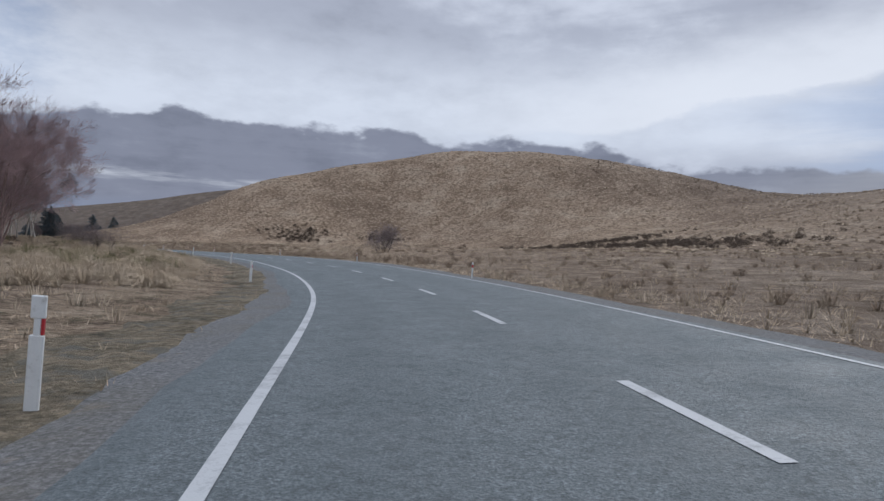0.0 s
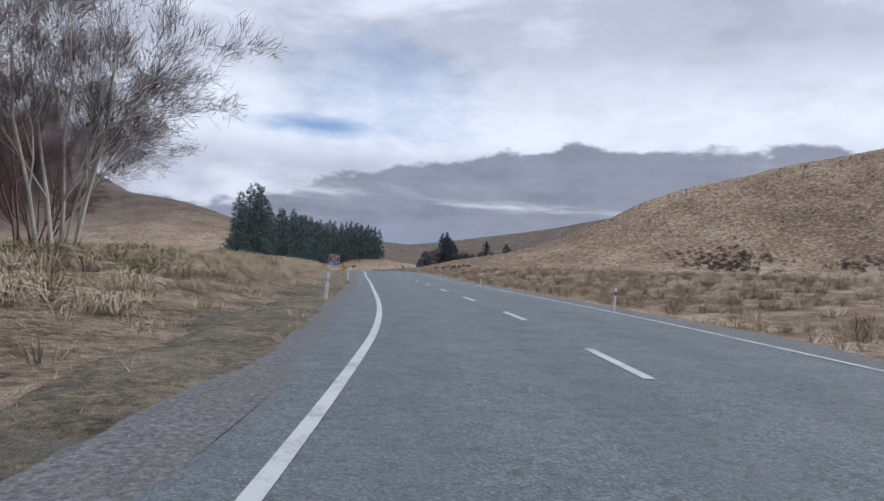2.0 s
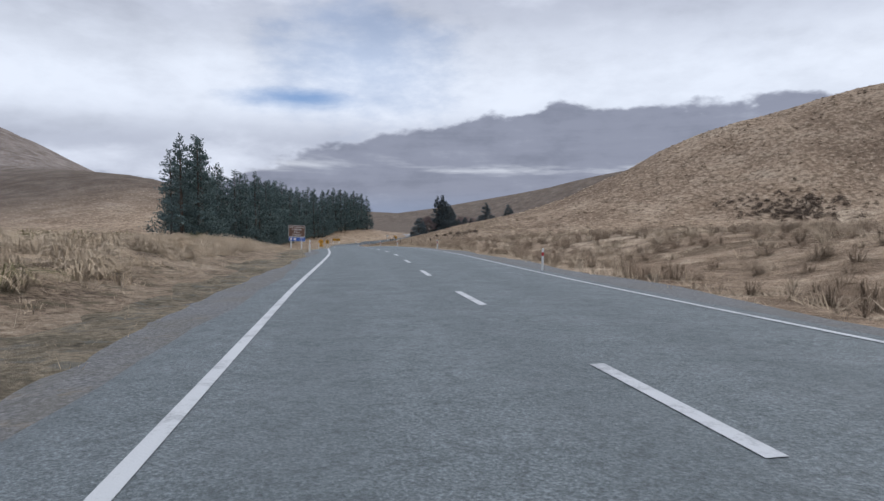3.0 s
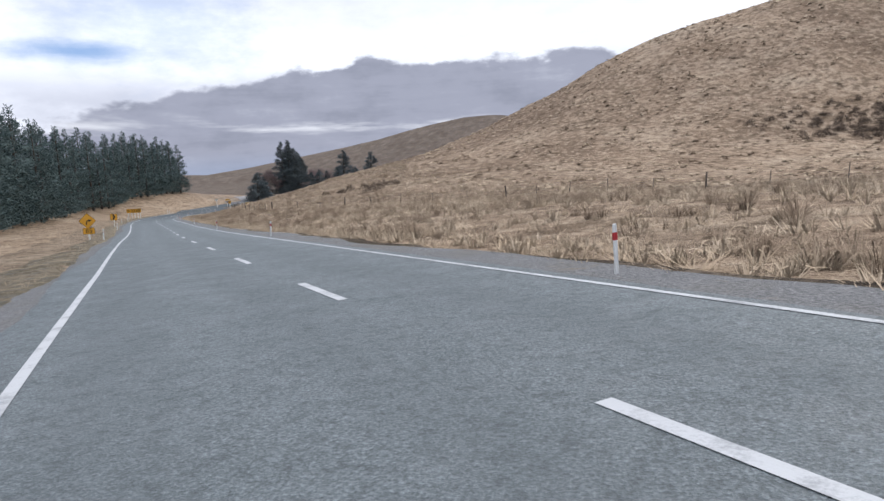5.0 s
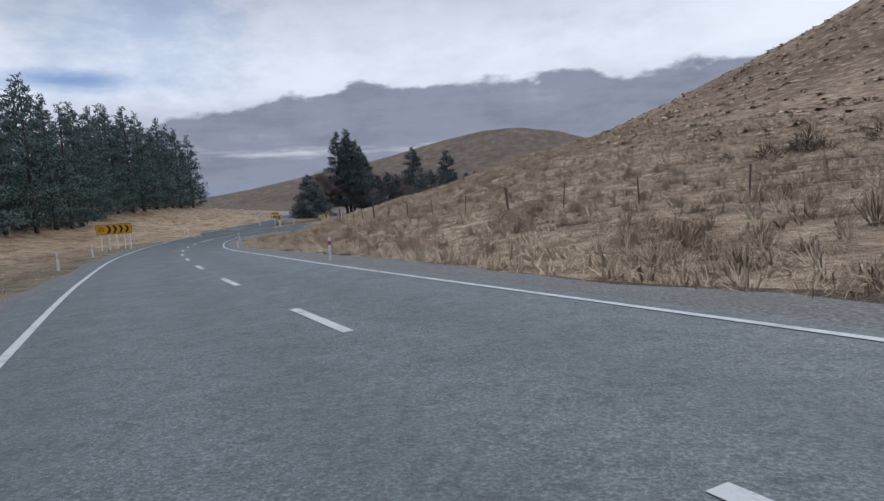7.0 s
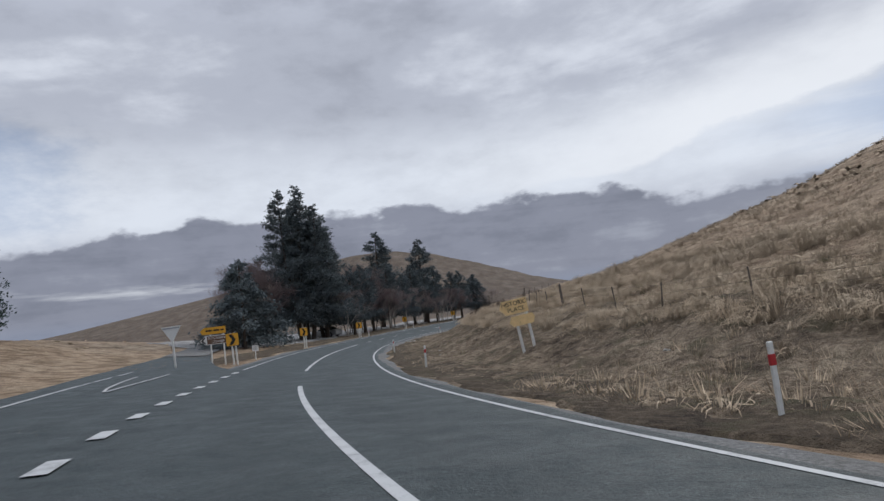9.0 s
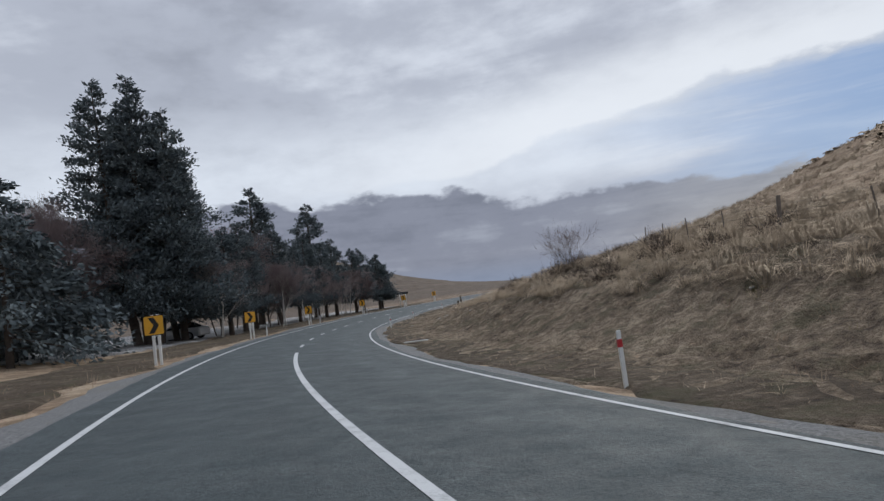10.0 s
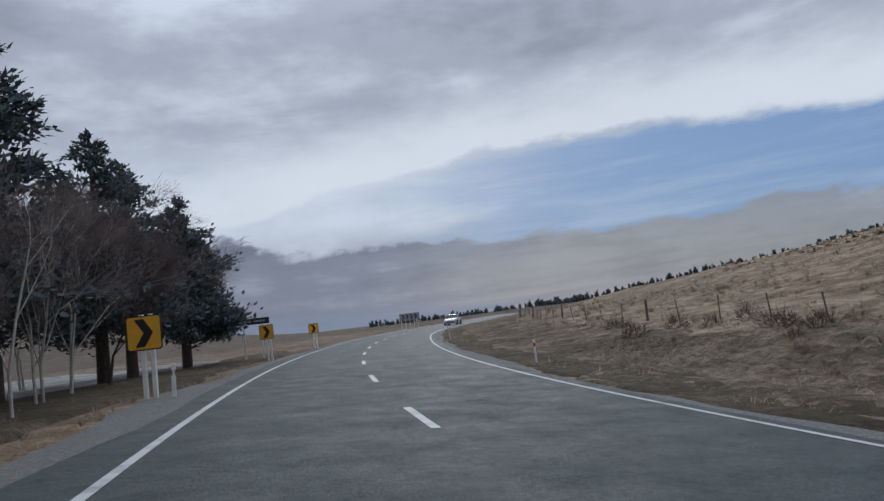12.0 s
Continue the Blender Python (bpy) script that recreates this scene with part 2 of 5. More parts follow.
def ground_height(xy):
    """Height of the land at places (n, 2) of the plan."""
    xy = np.asarray(xy, float).reshape(-1, 2)
    x, y = xy.T
    s, o = nearest(xy)
    d = np.abs(o)
    near_z = np.interp(s, SD, RD[:, 2]) + bank(s) * np.clip(o, -6, 6)
    left = np.interp(s, [-40, 0, 50, 80, 105, 150, 175, 400, 600], [.1, .1, .3, .8, 1.1, .9, .15, .1, 0])
    right = np.interp(s, [-40, 0, 80, 105, 140, 180, 340, 365, 395, 415, 440], [0, 0, .1, .9, .9, .4, .4, 1.0, 1.6, .8, .1])
    near_z = near_z - 0.10 + np.where(o < 0, left, right) * smooth((d - 5.5) / 6.5)
    near_z = near_z - 0.08 * np.exp(-((d - 6.6) / 1.8) ** 2)
    plain = -1.4 - 0.0335 * np.clip(y, -150, 360)
    w = np.exp(-(d / 60) ** 2)
    z = w * near_z + (1 - w) * plain
    hill = 0.0
    for cx, cy, a, sa, sb, th in HILLS:
        u = (math.cos(th) * (x - cx) + math.sin(th) * (y - cy)) / sa
        v = (-math.sin(th) * (x - cx) + math.cos(th) * (y - cy)) / sb
        hill = hill + a * np.exp(-0.5 * (u * u + v * v))
    gate = 1 - np.exp(-(np.maximum(np.abs(o + 2.5) - 6, 0) / 20) ** 2)
    z = z + gate * hill
    far = smooth((d - 7) / 20)
    z = z + far * (0.10 * wave(x, y, 1, 9) + 0.22 * wave(x, y, 2, 26)) + gate * np.minimum(hill, 25) / 25 * (0.9 * wave(x, y, 3, 70) + 0.45 * wave(x, y, 4, 30))
    return z

# ---- materials ----
def material(name, build):
    m = bpy.data.materials.new(name)
    m.use_nodes = True
    nt = m.node_tree
    nt.nodes.clear()
    out = nt.nodes.new("ShaderNodeOutputMaterial")
    b = nt.nodes.new("ShaderNodeBsdfPrincipled")
    nt.links.new(b.outputs[0], out.inputs[0])
    build(nt, b)
    return m


def put(nt, socket, v):
    if isinstance(v, tuple):
        socket.default_value = (*v, 1) if len(v) == 3 and len(socket.default_value) == 4 else v
    elif isinstance(v, (int, float)):
        socket.default_value = v
    else:
        nt.links.new(v, socket)


def noise_of(nt, scale, detail=4.0, rough=0.55, kind="Object", stretch=(1, 1, 1)):
    c = nt.nodes.new("ShaderNodeTexCoord")
    mp = nt.nodes.new("ShaderNodeMapping")
    mp.inputs["Scale"].default_value = stretch
    nt.links.new(c.outputs[kind], mp.inputs[0])
    n = nt.nodes.new("ShaderNodeTexNoise")
    n.inputs["Scale"].default_value, n.inputs["Detail"].default_value, n.inputs["Roughness"].default_value = scale, detail, rough
    nt.links.new(mp.outputs[0], n.inputs["Vector"])
    return n.outputs["Fac"]


def ramp(nt, v, stops, kind="LINEAR"):
    n = nt.nodes.new("ShaderNodeValToRGB")
    n.color_ramp.interpolation = kind
    while len(n.color_ramp.elements) < len(stops):
        n.color_ramp.elements.new(0.5)
    for e, (p, c) in zip(n.color_ramp.elements, stops):
        e.position = p
        e.color = (c, c, c, 1) if isinstance(c, (int, float)) else (*c, 1)
    nt.links.new(v, n.inputs[0])
    return n.outputs[0]


def mix(nt, fac, a, b, how="MIX"):
    n = nt.nodes.new("ShaderNodeMix")
    n.data_type, n.blend_type = "RGBA", how
    put(nt, n.inputs[0], fac), put(nt, n.inputs[6], a), put(nt, n.inputs[7], b)
    return n.outputs[2]


def sums(nt, op, a, b):
    n = nt.nodes.new("ShaderNodeMath")
    n.operation = op
    put(nt, n.inputs[0], a), put(nt, n.inputs[1], b)
    return n.outputs[0]


def bump(nt, b, height, strength, distance):
    n = nt.nodes.new("ShaderNodeBump")
    n.inputs["Strength"].default_value, n.inputs["Distance"].default_value = strength, distance
    nt.links.new(height, n.inputs["Height"])
    nt.links.new(n.outputs[0], b.inputs["Normal"])


def plain(name, colour, rough=0.6, metal=0.0, vary=0.25, size=3.0, relief=0.0, dirt=None):
    """A surface of one colour with grain, stains and slight relief."""
    def build(nt, b):
        f = noise_of(nt, size, 5)
        g = noise_of(nt, size * 14, 3)
        lo = tuple(c * (1 - vary) for c in colour)
        hi = tuple(min(1, c * (1 + vary * 0.6)) for c in colour)
        col = ramp(nt, sums(nt, "ADD", sums(nt, "MULTIPLY", f, 0.7), sums(nt, "MULTIPLY", g, 0.3)), [(0.3, lo), (0.7, hi)])
        if dirt:
            col = mix(nt, ramp(nt, noise_of(nt, size * 2.3, 6, 0.7), [(0.55, 0.0), (0.72, 0.6)]), col, dirt)
        put(nt, b.inputs["Base Color"], col)
        b.inputs["Roughness"].default_value, b.inputs["Metallic"].default_value = rough, metal
        if relief:
            bump(nt, b, g, 0.6, relief)
    return material(name, build)


def random_tint(name, stops, rough=0.8, island=False, grain=6.0, soft=0.0):
    """Colours that differ from piece to piece; soft turns the shading of thin blades upwards, as a dense sward scatters light."""
    def build(nt, b):
        if soft:
            g = nt.nodes.new("ShaderNodeNewGeometry")
            up = nt.nodes.new("ShaderNodeMix")
            up.data_type = "VECTOR"
            up.inputs[0].default_value = soft
            nt.links.new(g.outputs["Normal"], up.inputs[4])
            up.inputs[5].default_value = (0, 0, 1)
            nm = nt.nodes.new("ShaderNodeVectorMath")
            nm.operation = "NORMALIZE"
            nt.links.new(up.outputs[1], nm.inputs[0])
            nt.links.new(nm.outputs[0], b.inputs["Normal"])
            b.inputs["Specular IOR Level"].default_value = 0.05
        if island:
            v = nt.nodes.new("ShaderNodeNewGeometry").outputs["Random Per Island"]
        else:
            v = nt.nodes.new("ShaderNodeObjectInfo").outputs["Random"]
        if island:
            v = sums(nt, "ADD", sums(nt, "MULTIPLY", v, 0.35), sums(nt, "MULTIPLY", ramp(nt, noise_of(nt, 0.75, 3), [(0.32, 0.0), (0.68, 1.0)]), 0.65))
        col = ramp(nt, v, stops)
        col = mix(nt, ramp(nt, noise_of(nt, grain, 4), [(0.3, 0.72), (0.7, 1.0)]), (0, 0, 0), col)
        put(nt, b.inputs["Base Color"], col)
        b.inputs["Roughness"].default_value = rough
        b.inputs["Specular IOR Level"].default_value = 0.12
    return material(name, build)


def build_land(nt, b):
    broad = noise_of(nt, 0.012, 5, 0.6)
    mid = noise_of(nt, 0.09, 6, 0.62)
    tuss = noise_of(nt, 0.9, 5, 0.65)
    clump = noise_of(nt, 0.33, 4, 0.6)
    fine = noise_of(nt, 7.0, 4, 0.7)
    straw = ramp(nt, mid, [(0.30, (0.32, 0.228, 0.150)), (0.50, (0.45, 0.335, 0.230)), (0.68, (0.56, 0.445, 0.318))])
    brown = ramp(nt, mid, [(0.35, (0.19, 0.132, 0.09)), (0.65, (0.32, 0.228, 0.155))])
    col = mix(nt, ramp(nt, broad, [(0.46, 0.0), (0.62, 1.0)]), straw, brown)
    # darker grey-brown on the far hills, by distance from a point in the plan
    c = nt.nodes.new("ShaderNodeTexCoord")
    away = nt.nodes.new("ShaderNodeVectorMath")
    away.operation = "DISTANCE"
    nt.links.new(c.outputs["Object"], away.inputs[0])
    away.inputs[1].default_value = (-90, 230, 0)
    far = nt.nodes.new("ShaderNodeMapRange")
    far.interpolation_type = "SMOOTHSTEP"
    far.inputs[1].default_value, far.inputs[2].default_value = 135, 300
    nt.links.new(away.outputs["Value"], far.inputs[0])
    far_brown = ramp(nt, mid, [(0.35, (0.075, 0.064, 0.057)), (0.52, (0.125, 0.107, 0.094)), (0.70, (0.20, 0.172, 0.148))])
    col = mix(nt, sums(nt, "MULTIPLY", far.outputs[0], 0.97), col, far_brown)
    # paler grey on the mountain beyond the plantation
    peak = nt.nodes.new("ShaderNodeVectorMath")
    peak.operation = "DISTANCE"
    nt.links.new(c.outputs["Object"], peak.inputs[0])
    peak.inputs[1].default_value = (-815, 295, 60)
    peak_pale = nt.nodes.new("ShaderNodeMapRange")
    peak_pale.interpolation_type = "SMOOTHSTEP"
    peak_pale.inputs[1].default_value, peak_pale.inputs[2].default_value, peak_pale.inputs[3].default_value, peak_pale.inputs[4].default_value = 260, 420, 0.85, 0.0
    nt.links.new(peak.outputs["Value"], peak_pale.inputs[0])
    col = mix(nt, peak_pale.outputs[0], col, ramp(nt, mid, [(0.36, (0.14, 0.12, 0.112)), (0.5, (0.27, 0.24, 0.225)), (0.68, (0.38, 0.345, 0.32))]))
    # shadow between tussocks put into the colour as dark spots, their tops paler
    col = mix(nt, ramp(nt, tuss, [(0.40, 0.62), (0.53, 0.0)]), col, (0.125, 0.086, 0.058))
    col = mix(nt, ramp(nt, clump, [(0.36, 0.5), (0.47, 0.0)]), col, (0.135, 0.098, 0.062))
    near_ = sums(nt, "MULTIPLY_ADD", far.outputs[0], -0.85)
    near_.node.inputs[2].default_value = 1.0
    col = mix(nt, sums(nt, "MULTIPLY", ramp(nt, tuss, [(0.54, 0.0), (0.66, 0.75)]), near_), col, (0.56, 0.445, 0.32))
    col = mix(nt, ramp(nt, fine, [(0.3, 0.45), (0.6, 0.0)]), col, (0.15, 0.11, 0.07))
    put(nt, b.inputs["Base Color"], col)
    b.inputs["Roughness"].default_value = 0.95
    b.inputs["Specular IOR Level"].default_value = 0.1
    bump(nt, b, sums(nt, "ADD", sums(nt, "ADD", tuss, clump), sums(nt, "MULTIPLY", fine, 0.25)), 1.0, 0.6)


LAND = material("dry_grassland", build_land)


def build_asphalt(nt, b):
    chip = noise_of(nt, 42.0, 3, 0.75)
    patch = noise_of(nt, 0.35, 5, 0.6)
    wear = noise_of(nt, 1.6, 5, 0.65)
    long_ = noise_of(nt, 1.0, 5, 0.6, "UV", (0.05, 1.6, 1))
    coarse = noise_of(nt, 9.0, 5, 0.75)
    c = nt.nodes.new("ShaderNodeTexCoord")
    sep_ = nt.nodes.new("ShaderNodeSeparateXYZ")
    nt.links.new(c.outputs["UV"], sep_.inputs[0])
    track = sums(nt, "ABSOLUTE", sums(nt, "SINE", sums(nt, "MULTIPLY", sep_.outputs[1], 1.75), 0.0), 0.0)
    col = ramp(nt, chip, [(0.28, (0.040, 0.044, 0.045)), (0.5, (0.108, 0.116, 0.117)), (0.72, (0.215, 0.228, 0.229))])
    col = mix(nt, ramp(nt, patch, [(0.40, 0.0), (0.66, 0.10)]), col, (0.168, 0.178, 0.179))
    col = mix(nt, ramp(nt, wear, [(0.52, 0.0), (0.75, 0.12)]), col, (0.07, 0.076, 0.077))
    col = mix(nt, sums(nt, "MULTIPLY", ramp(nt, track, [(0.55, 0.0), (0.95, 0.40)]), ramp(nt, long_, [(0.30, 0.5), (0.70, 1.0)])), col, (0.083, 0.09, 0.091))
    col = mix(nt, ramp(nt, coarse, [(0.36, 0.55), (0.52, 0.0)]), col, (0.045, 0.049, 0.05))
    # colour scaled by station: paler at first, darker and cooler round the last bend
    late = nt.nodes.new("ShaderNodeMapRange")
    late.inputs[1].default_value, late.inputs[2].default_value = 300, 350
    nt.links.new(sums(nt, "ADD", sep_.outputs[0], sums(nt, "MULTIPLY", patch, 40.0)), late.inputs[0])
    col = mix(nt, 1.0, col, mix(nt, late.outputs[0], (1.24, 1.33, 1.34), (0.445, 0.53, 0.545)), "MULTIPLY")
    put(nt, b.inputs["Base Color"], col)
    put(nt, b.inputs["Roughness"], ramp(nt, wear, [(0.3, 0.55), (0.7, 0.8)]))
    b.inputs["Specular IOR Level"].default_value = 0.3
    bump(nt, b, sums(nt, "ADD", chip, coarse), 0.9, 0.018)


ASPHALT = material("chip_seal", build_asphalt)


def build_gravel(nt, b):
    chip = noise_of(nt, 22.0, 4, 0.75)
    patch = noise_of(nt, 0.6, 6, 0.65)
    col = ramp(nt, chip, [(0.3, (0.05, 0.051, 0.051)), (0.5, (0.135, 0.136, 0.134)), (0.7, (0.29, 0.288, 0.282))])
    col = mix(nt, ramp(nt, patch, [(0.46, 0.0), (0.64, 0.40)]), col, (0.12, 0.105, 0.075))
    col = mix(nt, ramp(nt, noise_of(nt, 2.1, 5, 0.7), [(0.58, 0.0), (0.70, 0.5)]), col, (0.20, 0.155, 0.10))
    put(nt, b.inputs["Base Color"], col)
    b.inputs["Roughness"].default_value = 0.95
    bump(nt, b, chip, 0.8, 0.03)


GRAVEL = material("verge_gravel", build_gravel)


def build_paint(nt, b):
    chip = noise_of(nt, 42.0, 3, 0.75)
    wear = noise_of(nt, 2.2, 6, 0.7)
    f = ramp(nt, sums(nt, "ADD", sums(nt, "MULTIPLY", wear, 0.7), sums(nt, "MULTIPLY", chip, 0.3)), [(0.36, 0.75), (0.5, 0.05)])
    put(nt, b.inputs["Base Color"], mix(nt, f, (0.50, 0.51, 0.505), (0.19, 0.195, 0.20)))
    b.inputs["Roughness"].default_value = 0.7
    bump(nt, b, chip, 0.4, 0.008)


PAINT = material("road_paint", build_paint)
WHITE_POST = plain("white_plastic", (0.72, 0.72, 0.69), 0.5, vary=0.12, size=4, dirt=(0.36, 0.33, 0.28))
RED = plain("red_reflector", (0.45, 0.035, 0.04), 0.35, vary=0.2)


def ground_cover(name, dark, mid_, pale, moss=None, size=1.0, relief=0.08):
    """Litter, dead turf or gravel in three tones, in patches."""
    def build(nt, b):
        big = noise_of(nt, 0.5 * size, 6, 0.65)
        small = noise_of(nt, 5.0 * size, 5, 0.72)
        fibre = noise_of(nt, 26.0 * size, 3, 0.7)
        v = sums(nt, "ADD", sums(nt, "MULTIPLY", big, 0.45), sums(nt, "MULTIPLY", small, 0.55))
        col = ramp(nt, v, [(0.38, dark), (0.50, mid_), (0.61, pale)])
        if moss:
            col = mix(nt, ramp(nt, noise_of(nt, 1.3 * size, 5, 0.65), [(0.52, 0.0), (0.64, 0.8)]), col, moss)
        col = mix(nt, ramp(nt, fibre, [(0.32, 0.55), (0.52, 0.0)]), col, dark)
        put(nt, b.inputs["Base Color"], col)
        b.inputs["Roughness"].default_value = 0.95
        b.inputs["Specular IOR Level"].default_value = 0.15
        bump(nt, b, sums(nt, "ADD", small, fibre), 0.9, relief)
    return material(name, build)


LITTER = ground_cover("dark_turf", (0.04, 0.03, 0.022), (0.105, 0.08, 0.055), (0.21, 0.165, 0.12), (0.085, 0.078, 0.045))
BANK_TURF = ground_cover("brown_bank_turf", (0.058, 0.042, 0.030), (0.25, 0.192, 0.134), (0.48, 0.385, 0.275), (0.13, 0.115, 0.07), 0.7, 0.25)
PALE_GRAVEL = ground_cover("pale_gravel", (0.12, 0.115, 0.11), (0.32, 0.315, 0.30), (0.50, 0.49, 0.47))
DEAD_GRASS = ground_cover("flat_dead_grass", (0.085, 0.06, 0.042), (0.36, 0.27, 0.185), (0.55, 0.44, 0.32), (0.125, 0.108, 0.065), 1.3, 0.12)
OLIVE_TURF = ground_cover("olive_turf", (0.085, 0.073, 0.05), (0.26, 0.215, 0.148), (0.45, 0.37, 0.26), (0.21, 0.205, 0.175), 1.5, 0.12)


# ---- builders ----
def mesh_of(name, verts, faces, mat=None, smooth_it=False):
    me = bpy.data.meshes.new(name)
    me.from_pydata([tuple(v) for v in verts], [], [tuple(f) for f in faces])
    if mat:
        me.materials.append(mat)
    if smooth_it:
        me.polygons.foreach_set("use_smooth", [True] * len(me.polygons))
    me.update()
    return me


def big_mesh(name, verts, tris, mat, smooth_it=False, uv=None):
    """A mesh from numpy arrays of places and triangles or quads."""
    me = bpy.data.meshes.new(name)
    verts, tris = np.asarray(verts, np.float32), np.asarray(tris, np.int32)
    n, k = tris.shape
    me.vertices.add(len(verts))
    me.vertices.foreach_set("co", verts.ravel())
    me.loops.add(n * k)
    me.loops.foreach_set("vertex_index", tris.ravel())
    me.polygons.add(n)
    me.polygons.foreach_set("loop_start", np.arange(0, n * k, k, dtype=np.int32))
    me.polygons.foreach_set("use_smooth", np.full(n, smooth_it))
    if uv is not None:
        layer = me.uv_layers.new(name="along")
        layer.data.foreach_set("uv", np.asarray(uv, np.float32)[tris.ravel()].ravel())
    me.materials.append(mat)
    me.update(calc_edges=True)
    return me


def part(name, bm, mat, parent=None, label=""):
    """One mesh object out of a bmesh, under its thing."""
    me = bpy.data.meshes.new(name)
    bm.to_mesh(me)
    bm.free()
    me.materials.append(mat)
    ob = new(name, me)
    if parent:
        ob.parent = parent
    return tagged(ob, label)


def thing(name, m, label, category, group="", kind=""):
    e = new(name)
    e.matrix_world = m
    e.empty_display_size = 0.2
    return tagged(e, label, category, group, kind)


def box(bm, x0, x1, y0, y1, z0, z1, bevel=0.0, m=None):
    r = bmesh.ops.create_cube(bm, size=1)
    mm = Matrix.Translation(((x0 + x1) / 2, (y0 + y1) / 2, (z0 + z1) / 2)) @ Matrix.Diagonal((x1 - x0, y1 - y0, z1 - z0, 1))
    bmesh.ops.transform(bm, matrix=(m @ mm) if m else mm, verts=r["verts"])
    if bevel:
        edges = list({e for v in r["verts"] for e in v.link_edges})
        bmesh.ops.bevel(bm, geom=edges, offset=bevel, segments=1, affect="EDGES")
    return bm


# ---- ground ----
def spread(lo, hi, step, out_lo, out_hi):
    mid = np.arange(lo, hi, step)
    a = lo - np.cumsum(np.geomspace(step * 1.3, (lo - out_lo) * 0.2, 26)); a = a[a > out_lo]
    b = hi + np.cumsum(np.geomspace(step * 1.3, (out_hi - hi) * 0.2, 26)); b = b[b < out_hi]
    return np.concatenate([[out_lo], a[::-1], mid, b, [out_hi]])


gx = spread(-265, 60, 1.6, -4200, 4200)
gy = spread(-30, 480, 1.6, -3000, 4700)
GX, GY = np.meshgrid(gx, gy)
flat = np.column_stack([GX.ravel(), GY.ravel()])
gz = ground_height(flat)
nx, ny = len(gx), len(gy)
idx = np.arange(nx * ny).reshape(ny, nx)
quads = np.column_stack([idx[:-1, :-1].ravel(), idx[:-1, 1:].ravel(), idx[1:, 1:].ravel(), idx[1:, :-1].ravel()])
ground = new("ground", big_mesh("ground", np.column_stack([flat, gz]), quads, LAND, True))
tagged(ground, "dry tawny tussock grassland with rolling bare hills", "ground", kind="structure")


def ribbon(name, s, lefts, rights, up, mat, cols=1, smooth_it=True, splits=None):
    """A strip of surface along the road between two offsets."""
    s = np.asarray(s, float)
    rows, uvs = [], []
    splits = np.linspace(0, 1, cols + 1) if splits is None else splits
    for k, f in enumerate(splits):
        o = lefts + (rights - lefts) * f
        rows.append(strip_at(s, o, up if np.isscalar(up) else up[k]))
        uvs.append(np.column_stack([s, np.broadcast_to(o, s.shape)]))
    v, n = np.stack(rows, 1).reshape(-1, 3), len(splits)
    i = np.arange(len(s) * n).reshape(len(s), n)
    q = np.column_stack([i[:-1, :-1].ravel(), i[:-1, 1:].ravel(), i[1:, 1:].ravel(), i[1:, :-1].ravel()])
    return big_mesh(name, v, q, mat, smooth_it, np.stack(uvs, 1).reshape(-1, 2))


def verge_sheet(name, s0, s1, o0, o1, up, mat, label, seed=0, rag=1.0, cols=8, kind_="ground cover", step=1.0, lump=0.0):
    """A thin cover laid on the land beside the road, with ragged rims."""
    s = np.arange(s0, s1, step)
    g = np.random.RandomState(seed)
    n1, n2 = (np.convolve(g.uniform(-1, 1, len(s) + 4), np.ones(5) / 5, "valid") * rag for _ in range(2))
    c, tt_, r = frame_at(s)
    ends = smooth(np.minimum(s - s0, s1 - s) / 8.0)
    mid = (o0 + o1) / 2
    rows = []
    for k in range(cols + 1):
        f = min(max((k - 0.8) / (cols - 1.6), 0.0), 1.0)
        o = mid + ((o0 + n1) * (1 - f) + (o1 + n2) * f - mid) * (0.15 + 0.85 * ends) + (0.35 if k == cols else -0.35 if k == 0 else 0.0) * (1 if o1 > o0 else -1)
        xy = c[:, :2] + r * beside_seal(s, o)[:, None]
        drop = -0.25 if k in (0, cols) else 0.0
        rows.append(np.column_stack([xy, ground_height(xy) + up * np.clip((np.abs(o) - 4.3) / 1.4, 0.45, 1) + drop + lump * g.uniform(-0.4, 1, len(s)) * np.clip((np.abs(o) - 4.6) / 1.5, 0, 1)]))
    v = np.stack(rows, 1).reshape(-1, 3)
    i = np.arange(len(s) * (cols + 1)).reshape(len(s), cols + 1)
    q = np.column_stack([i[:-1, :-1].ravel(), i[:-1, 1:].ravel(), i[1:, 1:].ravel(), i[1:, :-1].ravel()])
    return tagged(new(name, big_mesh(name, v, q, mat, True)), label, kind_, kind="structure")


rs = np.arange(-40, 611, 1.0)
rr = np.random.RandomState(5)
ragged = np.convolve(rr.uniform(-1, 1, len(rs) + 8), np.ones(9) / 9, "valid")
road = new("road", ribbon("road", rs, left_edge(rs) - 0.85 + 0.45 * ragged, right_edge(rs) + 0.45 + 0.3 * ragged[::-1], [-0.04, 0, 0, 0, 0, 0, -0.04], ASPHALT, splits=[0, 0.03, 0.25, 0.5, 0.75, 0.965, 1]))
tagged(road, "grey two-lane chip-sealed rural road", "road", kind="structure")
